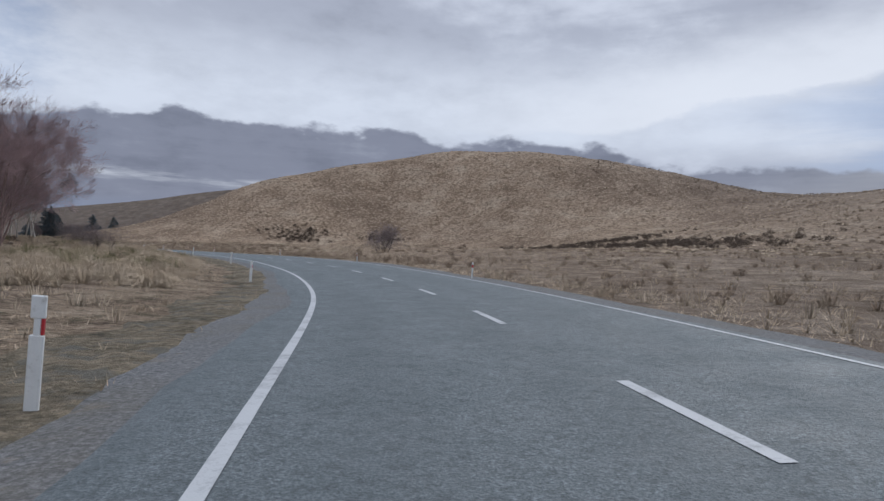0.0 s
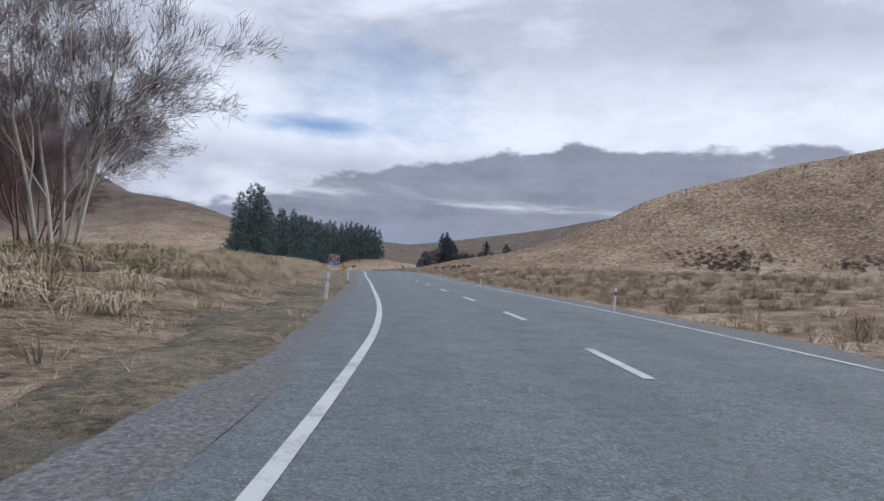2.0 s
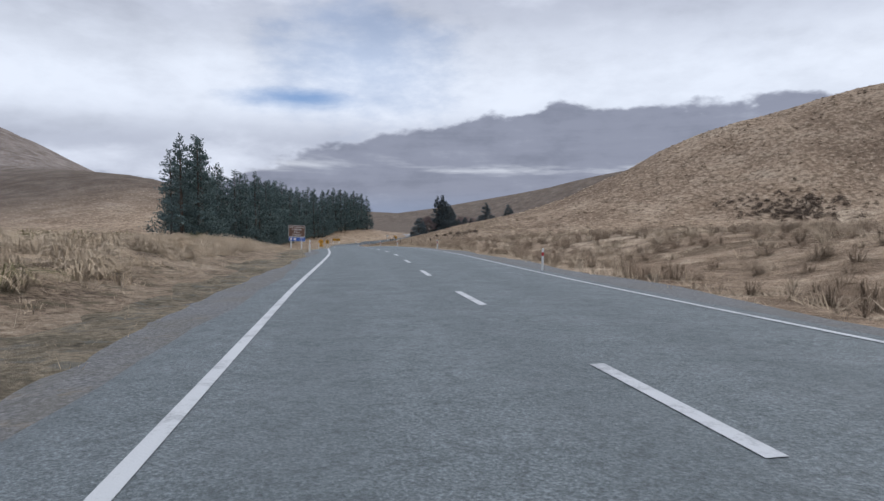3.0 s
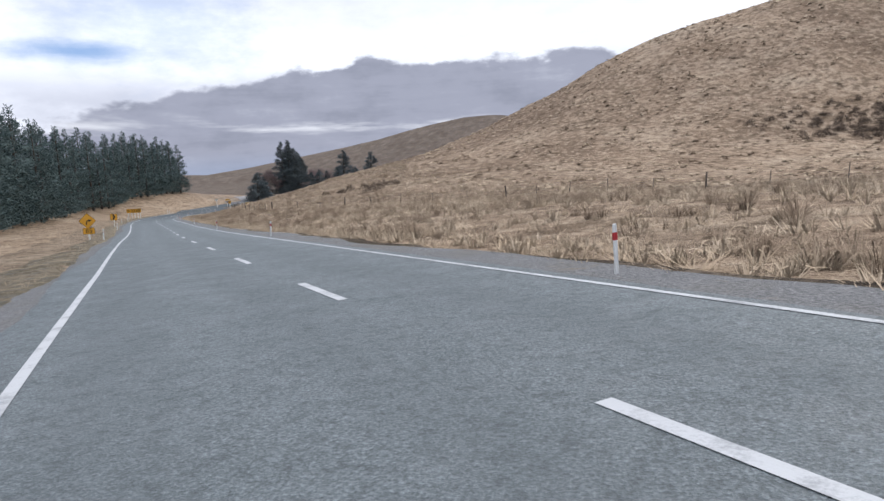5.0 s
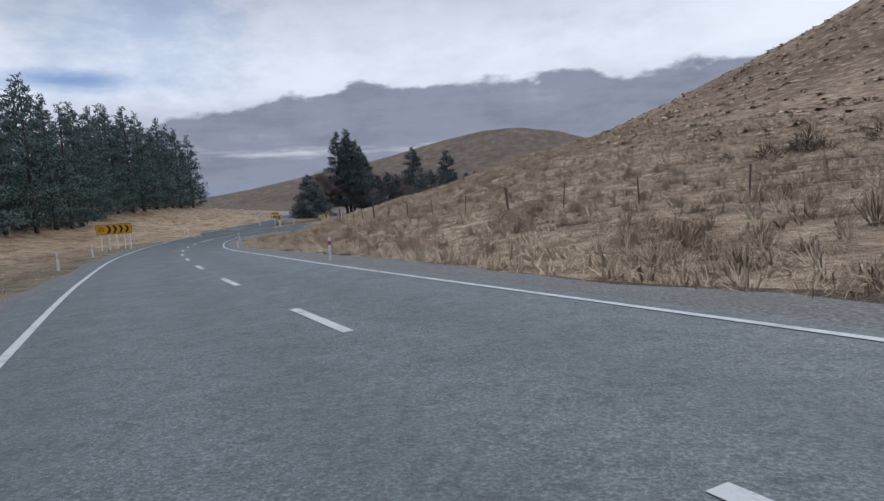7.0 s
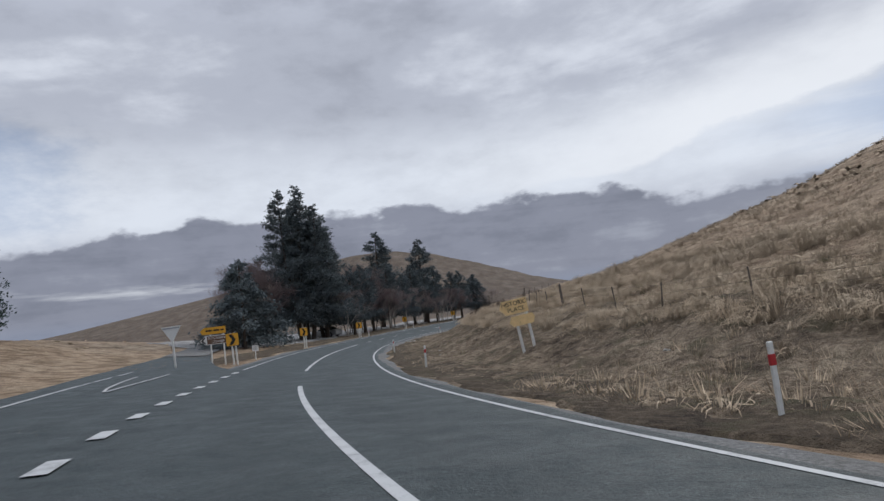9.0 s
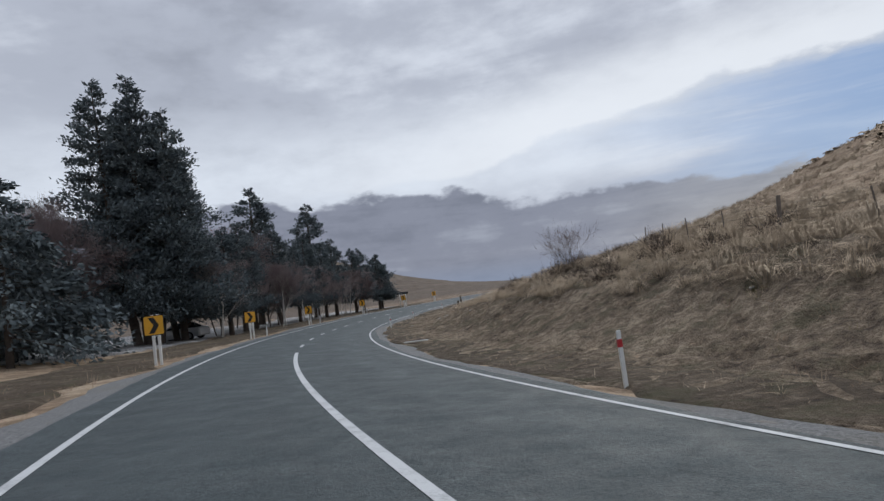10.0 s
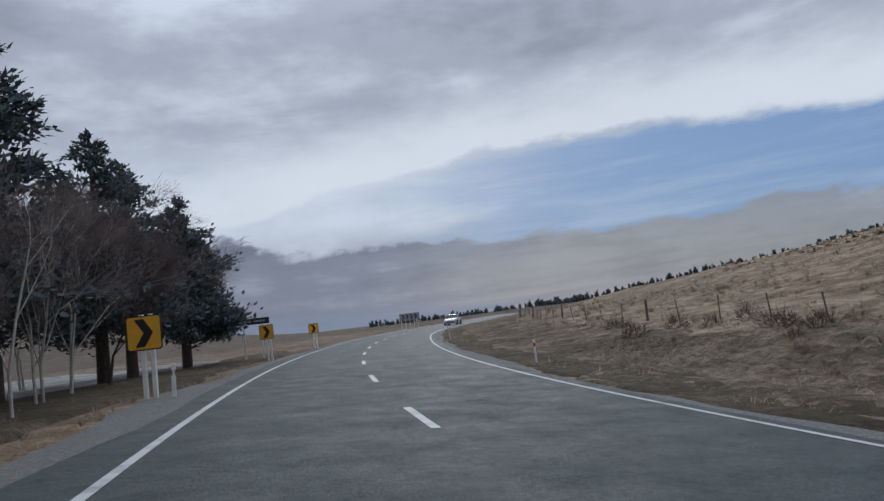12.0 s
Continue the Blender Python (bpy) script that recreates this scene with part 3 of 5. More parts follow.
for nm, a, b_ in (("gravel_shoulder", -5.25, -4.3), ("gravel_shoulder", 3.6, 4.75)):
    ra = np.convolve(rr.uniform(-1, 1, len(rs) + 4), np.ones(5) / 5, "valid")
    lo = beside_seal(rs, np.full(len(rs), a)) + (0.7 * ra if a < 0 else 0)
    hi = beside_seal(rs, np.full(len(rs), b_)) + (0 if a < 0 else 0.6 * ra - 0.55 * smooth((rs - 305) / 30))
    ups = [-0.07, -0.04, -0.025, -0.012] if a < 0 else [-0.012, -0.025, -0.04, -0.07]
    ob = new(nm, ribbon(nm, rs, lo, hi, ups, GRAVEL, 3))
    tagged(ob, "loose grey gravel shoulder with thin dead grass", "shoulder", kind="structure")


verge_sheet("bank_turf", 332, 456, 4.45, 11.8, 0.10, BANK_TURF, "brown trampled dead turf on the cut bank", 3, 1.2, 34, step=0.4, lump=0.12)
verge_sheet("bank_turf", 449, 548, 4.45, 11.0, 0.08, BANK_TURF, "brown trampled dead turf beside the paddock", 9, 1.5, 18, step=0.5, lump=0.06)
verge_sheet("tree_litter", 371, 486, -6.2, -10.2, 0.09, LITTER, "dark needle litter under the trees", 4, 1.4)
verge_sheet("gravel_yard", 400, 486, -10.0, -31, 0.07, PALE_GRAVEL, "pale bare gravel flat behind the trees", 5, 3.0)
verge_sheet("olive_turf", -20, 322, -4.75, -6.6, 0.125, OLIVE_TURF, "rough olive-brown turf at the gravel's edge", 12, 1.3, 8, step=0.6, lump=0.05)
verge_sheet("dark_soil", 160, 322, 4.15, 5.0, 0.075, LITTER, "dark bare soil along the seal", 13, 0.6, 5, step=0.6, lump=0.03)
verge_sheet("dark_soil", 330, 505, 4.3, 6.0, 0.13, LITTER, "dark bare soil and litter along the seal", 15, 0.9, 6, step=0.6, lump=0.05)
verge_sheet("flattened_grass", -20, 322, -5.5, -9.2, 0.10, DEAD_GRASS, "flattened pale dead grass beside the gravel", 6, 1.4, 8)


def line(s0, s1, o, width, name, label, up=0.006, step=1.0):
    s = np.linspace(s0, s1, max(2, int((s1 - s0) / step) + 1))
    o = np.asarray(o(s) if callable(o) else np.full(len(s), o), float)
    ob = new(name, ribbon(name, s, o - width / 2, o + width / 2, up, PAINT))
    return tagged(ob, label, "road marking", kind="structure")


STROKE = 2.2
line(-40, 319, left_edge, 0.115, "edge_line", "solid white painted edge line")
line(363, 600, left_edge, 0.105, "edge_line", "solid white painted edge line")
line(-40, 600, right_edge, 0.085, "edge_line", "solid white painted edge line")
for k in range(-5, 48):
    s = float(np.interp(k, [-6, 0, 7, 18, 25, 29, 33, 37, 41, 47], [-39.3, 0.1, 46.4, 118.4, 163.9, 191.9, 220.1, 247.3, 273.5, 313]))
    line(s - STROKE, s, middle, 0.12, "centre_dash", "short white centre-line dash", step=0.6)
line(316, 350.2, middle, 0.12, "centre_line", "solid white centre line through the bend")
line(358.9, 390.7, middle, 0.12, "centre_line", "solid white centre line through the bend")
for k in range(19):
    s = float(np.interp(k, [0, 4, 10, 19], [396.8, 423.5, 467.1, 531]))
    line(s - STROKE, s, middle, 0.12, "centre_dash", "short white centre-line dash", step=0.6)


# ---- marker posts ----
def ground_at(x, y):
    return float(ground_height([(x, y)])[0])


def stand(s, o, lean=0.0, turn=0.0, sink=0.0, k=1.0):
    """A pose on the land beside the road, facing back along it."""
    c, t, r = frame_at([s])
    x, y = c[0, 0] + r[0, 0] * o, c[0, 1] + r[0, 1] * o
    yaw = math.degrees(math.atan2(-t[0, 0], t[0, 1])) + turn
    return pose(x, y, max(ground_at(x, y), strip_at([s], o, -0.12)[0, 2] if abs(o) < 6.5 else -99) - sink, 0, lean, yaw) @ Matrix.Diagonal((k, k, k, 1))


def marker_post(m, left, label):
    e = thing("marker_post", m, label, "marker post", "roadside marker posts")
    bm = bmesh.new()
    if left:
        box(bm, -0.055, 0.055, -0.018, 0.018, -0.25, 0.66, 0.008)
        box(bm, -0.026, 0.026, -0.014, 0.014, 0.65, 0.80, 0.004)
        box(bm, -0.055, 0.055, -0.018, 0.018, 0.79, 0.97, 0.008)
    else:
        box(bm, -0.038, 0.038, -0.018, 0.018, -0.25, 0.93, 0.008)
    part("post", bm, WHITE_POST, e)
    bm = bmesh.new()
    if left:
        box(bm, 0.029, 0.052, -0.012, 0.012, 0.66, 0.79, 0.003)
    else:
        box(bm, -0.040, 0.040, -0.021, 0.021, 0.66, 0.79, 0.003)
    part("reflector", bm, RED, e, "faded red reflective band")
    return e


post_l = marker_post(stand(6.4, -5.22, 2, k=0.95), True, "white plastic marker post with a notched neck")
post_r = marker_post(stand(25.6, 2.95, k=0.75), False, "white plastic marker post with a red band")
post_l.scale = post_r.scale = (1, 1, 1)
for s, o in ((26.3, -5.4), (48.1, -5.2), (69.1, -4.75), (89.9, -4.8), (110.7, -4.7), (150, -4.9), (194, -4.9), (234.4, -4.75), (260, -4.5), (288, -4.6), (300, -4.7), (337.4, -5.9), (338.6, -5.9), (412.9, -4.4), (431.9, -4.7), (450.3, -4.5)):
    copy_thing(post_l, stand(s, o, rr.uniform(-2, 5), k=0.88 if s < 400 else 0.8))
for s, o in ((45.8, 3.0), (66.6, 3.0), (87.2, 2.8), (106.6, 2.75), (124, 2.7), (145, 2.7), (166, 2.6), (188.3, 2.8), (209, 2.6), (229.9, 2.6), (254.5, 2.9), (275, 2.85), (297, 3.0), (318, 3.1), (338, 4.3), (356.3, 4.3), (374.6, 4.05), (414.7, 4.1), (434.2, 4.3), (454.1, 4.6), (475, 4.5), (496, 4.5)):
    copy_thing(post_r, stand(s, o, rr.uniform(-4, 3), k=0.74 if s < 330 else 0.9 if s < 420 else 0.8))
post_l.scale, post_r.scale = (0.95,) * 3, (0.75,) * 3


# ---- junction: side road, its markings ----
def drape(name, pts, widths, up, mat, label, category, step=1.5):
    """A strip of surface laid on the land along a line in the plan."""
    p = np.array(pts, float)
    d = np.r_[0, np.cumsum(np.linalg.norm(np.diff(p, axis=0), axis=1))]
    u = np.linspace(0, d[-1], max(3, int(d[-1] / step)))
    q = np.column_stack([np.interp(u, d, p[:, 0]), np.interp(u, d, p[:, 1])])
    for _ in range(3):
        q[1:-1] = (q[:-2] + 2 * q[1:-1] + q[2:]) / 4
    w = np.interp(u, d, widths)
    t = np.gradient(q, axis=0)
    t /= np.linalg.norm(t, axis=1)[:, None]
    r = np.stack([t[:, 1], -t[:, 0]], 1)
    cols, uvs = [], []
    for k in range(-3, 4):
        e = q + r * (w * k / 6)[:, None]
        s, o = nearest(e)
        z = np.maximum(ground_height(e), np.where(np.abs(o) < 9, np.interp(s, SD, RD[:, 2]) + bank(s) * o - 0.03, -1e3))
        cols.append(np.column_stack([e, z + up + 0.05 * smooth((np.abs(o) - 6) / 3)]))
        uvs.append(np.column_stack([s, o]))
    v = np.stack(cols, 1).reshape(-1, 3)
    i = np.arange(len(u) * 7).reshape(len(u), 7)
    f = np.column_stack([i[:-1, :-1].ravel(), i[:-1, 1:].ravel(), i[1:, 1:].ravel(), i[1:, :-1].ravel()])
    return tagged(new(name, big_mesh(name, v, f, mat, True, np.stack(uvs, 1).reshape(-1, 2))), label, category, kind="structure")


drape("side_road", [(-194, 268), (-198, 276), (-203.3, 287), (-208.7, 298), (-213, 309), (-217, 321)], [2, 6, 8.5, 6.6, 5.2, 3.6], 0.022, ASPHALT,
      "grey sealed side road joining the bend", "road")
drape("gravel_track", [(-216.5, 319), (-221, 334), (-224, 352), (-225, 390)], [3.4, 3.2, 3, 3], 0.08, GRAVEL, "thin grey gravel track leading past the trees", "track")
line(318, 367, lambda s: np.interp(s, [318, 325, 331, 337, 342.5, 349, 357, 367], [-3.05, -3.4, -4.2, -5.2, -6.0, -6.9, -7.9, -9.0]), 0.13, "edge_line", "white edge line curving into the side road", 0.03)
line(354, 362.5, lambda s: np.interp(s, [354, 356, 359, 362.5], [-5.8, -6.3, -6.8, -7.3]), 0.10, "edge_line", "white line round the mouth of the side road", 0.03, 0.6)
line(354, 363, lambda s: np.interp(s, [354, 360, 363], [-5.75, -5.95, -6.1]), 0.10, "edge_line", "white line across the mouth of the side road", 0.03, 0.6)
for k in range(15):
    line(324.5 + 2.55 * k, 325.4 + 2.55 * k, -2.74 - 0.006 * 2.55 * k, 0.24, "give_way_dash", "short broad white dash across the side road", 0.02, 0.5)

# ---- signs ----
YELLOW = plain("yellow_sheeting", (0.72, 0.36, 0.03), 0.45, vary=0.12, size=5)
YELLOW_PALE = plain("faded_yellow_paint", (0.82, 0.58, 0.28), 0.6, vary=0.2, size=5, dirt=(0.30, 0.22, 0.12))
BLACK = plain("black_sheeting", (0.015, 0.014, 0.014), 0.5, vary=0.3)
BROWN_SIGN = plain("brown_sheeting", (0.15, 0.085, 0.055), 0.5, vary=0.2, size=4)
BLUE_SIGN = plain("blue_sheeting", (0.03, 0.11, 0.42), 0.45, vary=0.15, size=4)
WHITE_SIGN = plain("white_sheeting", (0.72, 0.71, 0.68), 0.5, vary=0.1, size=5)
SIGN_BACK = plain("dull_aluminium", (0.30, 0.31, 0.32), 0.5, 0.6, vary=0.2, size=6)
WHITE_WOOD = plain("white_painted_wood", (0.70, 0.69, 0.65), 0.7, vary=0.15, size=5, relief=0.004, dirt=(0.34, 0.31, 0.27))


def sheet(name, outline, y0, y1, mat, parent, label=""):
    """A flat plate from an outline of (x, z), between two depths."""
    bm = bmesh.new()
    a = [bm.verts.new((x, y0, z)) for x, z in outline]
    b = [bm.verts.new((x, y1, z)) for x, z in outline]
    bm.faces.new(a)
    bm.faces.new(list(reversed(b)))
    n = len(a)
    for i in range(n):
        bm.faces.new((a[i], b[i], b[(i + 1) % n], a[(i + 1) % n]))
    bmesh.ops.recalc_face_normals(bm, faces=bm.faces[:])
    return part(name, bm, mat, parent, label)


def rounded(w, h, z, r=0.05, x=0.0, turn=0.0):
    out = []
    for cx, cz, a0 in ((w / 2 - r, h / 2 - r, 0), (-w / 2 + r, h / 2 - r, 90), (-w / 2 + r, -h / 2 + r, 180), (w / 2 - r, -h / 2 + r, 270)):
        for k in range(4):
            a = radians(a0 + 30 * k)
            px, pz = cx + r * math.cos(a), cz + r * math.sin(a)
            c, s = math.cos(radians(turn)), math.sin(radians(turn))
            out.append((x + c * px - s * pz, z + s * px + c * pz))
    return out


def post_part(e, x, top, w=0.09, d=0.09, lean=0.0):
    bm = bmesh.new()
    box(bm, x - w / 2, x + w / 2, 0.012, 0.012 + d, -1.0, top, 0.008)
    if lean:
        bmesh.ops.transform(bm, matrix=Matrix.Rotation(radians(lean), 4, "Y"), verts=bm.verts[:])
    return part("post", bm, WHITE_WOOD, e)


def words(text, size, x, z, y, mat, parent):
    """Lettering: each character a mesh of its own, spaced by its own width."""
    glyphs, at = [], 0.0
    for ch in text:
        if ch == " ":
            at += size * 0.28
            continue
        cu = bpy.data.curves.new("letter", "FONT")
        cu.body, cu.size, cu.align_y, cu.extrude = ch, size, "CENTER", 0.002
        tmp = bpy.data.objects.new("letter", cu)
        me = bpy.data.meshes.new_from_object(tmp)
        bpy.data.objects.remove(tmp)
        me.name = "letter"
        me.materials.append(mat)
        xs = [v.co.x for v in me.vertices]
        glyphs.append((me, at - min(xs)))
        at += max(xs) - min(xs) + size * 0.10
    at -= size * 0.10
    for me, dx in glyphs:
        ob = new("letter", me)
        ob.parent = parent
        ob.matrix_local = pose(x + dx - at / 2, y, z, 90, 0, 0)


def chevron(cx, cz, w, h, t):
    return [(cx - w / 2, cz + h / 2), (cx - w / 2 + t, cz + h / 2), (cx + w / 2, cz), (cx - w / 2 + t, cz - h / 2), (cx - w / 2, cz - h / 2), (cx + w / 2 - t, cz)]


def chevron_sign(m, z, posts=(-0.12, 0.14), size=0.86, label="yellow chevron sign with a black arrowhead on white posts"):
    e = thing("chevron_sign", m, label, "road sign", "chevron signs round the bends")
    for x in posts:
        post_part(e, x, z + size * 0.53)
    board = sheet("panel", rounded(size, size, z, 0.06), 0.0, 0.010, BLACK, e, "black-bordered sign panel")
    sheet("face", rounded(size - 0.05, size - 0.05, z, 0.05), -0.004, 0.0, YELLOW, board, "yellow reflective face")
    sheet("arrowhead", chevron(0, z, size * 0.52, size * 0.80, size * 0.27), -0.008, -0.004, BLACK, board, "black arrowhead")
    return e


chevron_sign(stand(272.8, -5.0, 4, -6), 1.40, (0.05,), 0.80, "yellow chevron sign leaning on one white post")
for s, o in ((371.3, -5.0), (392.2, -5.15), (411.5, -5.1), (429.6, -5.1), (450.5, -5.05), (470, -5.2), (485, -5.2)):
    chevron_sign(stand(s, o, rr.uniform(-2, 2), rr.uniform(-10, 2)), 1.45, (-0.06, 0.14), 0.74)

# warning diamond with its speed plate
e = thing("curve_warning_sign", stand(236.4, -5.8, 1, -8, k=0.92), "yellow diamond curve warning sign with an 85 speed plate", "road sign")
post_part(e, 0.03, 1.5, 0.13, 0.05)
p = sheet("diamond", rounded(0.90, 0.90, 1.66, 0.06, 0, 45), 0.0, 0.008, BLACK, e, "black-bordered diamond panel")
sheet("face", rounded(0.86, 0.86, 1.66, 0.05, 0, 45), -0.004, 0.0, YELLOW, p, "yellow reflective face")
arc = [(-0.13 + 0.0 * k, 1.36 + 0.06 * k) for k in range(3)] + [(-0.12 + 0.20 * (1 - math.cos(radians(a))), 1.50 + 0.22 * math.sin(radians(a))) for a in (20, 40, 60, 80, 90)]
inner = [(x + (0.095 if i < 4 else 0.06 * math.cos(radians(18 * (i - 3)))), z - (0.0 if i < 4 else 0.085 * math.sin(radians(18 * (i - 3))))) for i, (x, z) in enumerate(arc)]
sheet("bend_stripe", arc + inner[::-1], -0.008, -0.004, BLACK, p, "black bent stripe")
sheet("arrow_tip", [(0.08, 1.79), (0.08, 1.55), (0.33, 1.67)], -0.008, -0.004, BLACK, p, "black arrow tip")
p = sheet("speed_plate", rounded(0.86, 0.52, 0.86, 0.05, 0.04), -0.002, 0.006, BLACK, e, "black-bordered speed plate")
sheet("face", rounded(0.82, 0.48, 0.86, 0.04, 0.04), -0.006, -0.002, YELLOW, p, "yellow reflective face")
words("85", 0.50, 0.04, 0.86, -0.010, BLACK, p)

# long chevron board in the bend
e = thing("chevron_board", stand(311.0, -5.2, 0, -16, k=0.9), "long yellow board with 85 and four black arrowheads", "road sign", "chevron boards")
for x in (-1.15, -0.5, 0.15, 0.75, 1.2):
    post_part(e, x, 1.5)
p = sheet("panel", rounded(2.9, 0.80, 1.75, 0.06), 0.0, 0.01, BLACK, e, "black-bordered board")
sheet("face", rounded(2.84, 0.74, 1.75, 0.05), -0.004, 0.0, YELLOW, p, "yellow reflective face")
words("85", 0.50, -1.02, 1.75, -0.010, BLACK, p)
for k in range(4):
    sheet("arrowhead", chevron(-0.38 + 0.48 * k, 1.75, 0.40, 0.62, 0.2), -0.008, -0.004, BLACK, p, "black arrowhead")
e = thing("chevron_board", stand(530, -5.4, 0, 10), "long dark board far round the bend on white posts", "road sign", "chevron boards")
for x in (-1.2, -0.6, 0.0, 0.6, 1.2):
    post_part(e, x, 1.6)
p = sheet("panel", rounded(2.9, 1.0, 1.75, 0.06), 0.0, 0.01, SIGN_BACK, e, "dull grey panel")
for k in range(4):
    sheet("arrowhead", chevron(-0.9 + 0.6 * k, 1.75, 0.40, 0.7, 0.2), -0.008, -0.004, BLACK, p, "black arrowhead")

# tourist sign and its service plate
e = thing("tourist_sign", stand(180.9, -7.15, 3, -4, sink=-0.5, k=0.97), "brown tourist sign over a blue service plate on white posts", "road sign")
for x in (-0.62, 0.58):
    post_part(e, x, 1.6, 0.12, 0.1)
p = sheet("panel", rounded(1.85, 1.30, 1.78, 0.09), 0.0, 0.012, WHITE_SIGN, e, "white-bordered panel")
sheet("face", rounded(1.79, 1.24, 1.78, 0.08), -0.004, 0.0, BROWN_SIGN, p, "brown sign face")
for txt, z in (("DOG KENNEL", 2.22), ("CORNER", 1.94), ("300 m", 1.65), ("ON LEFT", 1.35)):
    words(txt, 0.27, 0, z, -0.007, WHITE_SIGN, p)
p = sheet("service_plate", rounded(1.86, 0.48, 0.85, 0.05, 0.05), -0.002, 0.01, WHITE_SIGN, e, "white-bordered plate")
sheet("face", rounded(1.81, 0.43, 0.85, 0.04, 0.05), -0.006, -0.002, BLUE_SIGN, p, "blue plate face")
sheet("symbol", rounded(0.20, 0.30, 0.85, 0.03, -0.62), -0.010, -0.006, WHITE_SIGN, p, "white service symbol")
sheet("symbol", rounded(0.30, 0.22, 0.85, 0.05, -0.18), -0.010, -0.006, WHITE_SIGN, p, "white service symbol")
words("300 m", 0.19, 0.55, 0.95, -0.009, WHITE_SIGN, p)
words("AHEAD", 0.19, 0.55, 0.75, -0.009, WHITE_SIGN, p)

# give-way sign, seen from behind
e = thing("give_way_sign", stand(369.2, -7.6, -2, 8), "triangular give-way sign seen from its grey back", "road sign")
post_part(e, 0, 2.05, 0.1, 0.1)
p = sheet("panel", [(-0.5, 2.45), (0.5, 2.45), (0.06, 1.68), (-0.06, 1.68)], -0.01, 0.0, WHITE_SIGN, e, "pale triangular panel")
bm = bmesh.new()
box(bm, -0.42, 0.42, -0.03, -0.011, 2.34, 2.39, 0.004)
part("stiffener", bm, SIGN_BACK, p)

# direction sign at the side road
e = thing("direction_sign", stand(373.2, -6.4, 0, -4, k=0.95), "brown arrow sign under a yellow arrow board", "road sign")
for x in (-0.4, 0.42):
    post_part(e, x, 1.9, 0.08, 0.08)
p = sheet("panel", [(-1.05, 1.55), (-0.72, 1.84), (0.85, 1.84), (0.85, 1.27), (-0.72, 1.27)], 0.0, 0.012, WHITE_SIGN, e, "white-bordered arrow panel")
sheet("face", [(-0.60, 1.80), (0.81, 1.80), (0.81, 1.31), (-0.60, 1.31)], -0.004, 0.0, BROWN_SIGN, p, "brown sign face")
sheet("arrowhead", [(-1.0, 1.55), (-0.78, 1.76), (-0.66, 1.76), (-0.86, 1.55), (-0.66, 1.34), (-0.78, 1.34)], -0.006, -0.002, BLACK, p, "black arrowhead")
words("DOG KENNEL", 0.20, 0.10, 1.67, -0.007, WHITE_SIGN, p)
words("CORNER", 0.20, 0.10, 1.44, -0.007, WHITE_SIGN, p)
p = sheet("arrow_board", [(-1.0, 2.16), (-0.72, 2.36), (0.6, 2.36), (0.6, 1.92), (-0.9, 1.92)], 0.0, 0.012, YELLOW, e, "yellow arrow board")
for k, (x, w) in enumerate(((-0.45, 0.42), (0.02, 0.36), (0.38, 0.22))):
    sheet("letter_bar", rounded(w, 0.10, 2.15, 0.02, x), -0.004, 0.0, BLACK, p, "dark unreadable letter bar")

# white notice by the trees
e = thing("notice_sign", stand(377.5, -5.2, 2, 0, k=0.68), "small white notice board on a white post", "road sign")
post_part(e, 0, 1.0, 0.09, 0.09)
p = sheet("panel", rounded(0.62, 0.55, 1.05, 0.03), 0.0, 0.012, WHITE_SIGN, e, "white notice panel")
for k in range(3):
    sheet("letter_bar", rounded(0.40, 0.05, 1.17 - 0.12 * k, 0.01), -0.004, 0.0, SIGN_BACK, p, "grey unreadable letter bar")

# leaning historic place sign
e = thing("historic_place_sign", stand(353.8, 7.3, -7, -4), "faded yellow historic place arrow on leaning posts", "road sign")
for x in (0.02, 0.42):
    post_part(e, x, 1.75 if x > 0.2 else 1.0, 0.085, 0.085)
p = sheet("panel", [(-0.48, 1.66), (-0.36, 1.90), (0.50, 1.90), (0.50, 1.42), (-0.30, 1.42)], -0.006, 0.010, YELLOW_PALE, e, "faded yellow arrow panel")
words("HISTORIC", 0.20, 0.05, 1.77, -0.011, BLACK, p)
words("PLACE", 0.20, 0.08, 1.56, -0.011, BLACK, p)
p = sheet("lower_panel", [(-0.24, 1.14), (-0.14, 1.34), (0.60, 1.34), (0.66, 1.2), (0.58, 1.0), (-0.12, 1.0)], 0.0, 0.012, YELLOW_PALE, e, "blotched yellow lower panel")

# finger sign past the trees
e = thing("finger_sign", stand(474, -6.8, 0, 12), "dark finger sign on two white posts", "road sign")
for x in (-0.5, 0.5):
    post_part(e, x, 2.1, 0.1, 0.1)
p = sheet("panel", [(-1.15, 2.22), (-0.95, 2.40), (0.95, 2.40), (0.95, 2.04), (-0.95, 2.04)], 0.0, 0.012, BLACK, e, "dark finger panel")
for x, w in ((-0.4, 0.7), (0.4, 0.6)):
    sheet("letter_bar", rounded(w, 0.10, 2.22, 0.02, x), -0.004, 0.0, SIGN_BACK, p, "grey unreadable letter bar")

# fallen white post on the right-hand verge
c_, t_, r_ = frame_at([391.8])
x, y = c_[0, :2] + r_[0] * 4.45
e = thing("fallen_post", pose(x, y, strip_at([391.8], 4.45, 0.03)[0, 2], 0, 88, -42), "white marker post lying on the verge", "marker post")
bm = bmesh.new()
box(bm, -0.02, 0.02, -0.045, 0.045, -0.58, 0.52, 0.008)
part("post", bm, WHITE_POST, e)

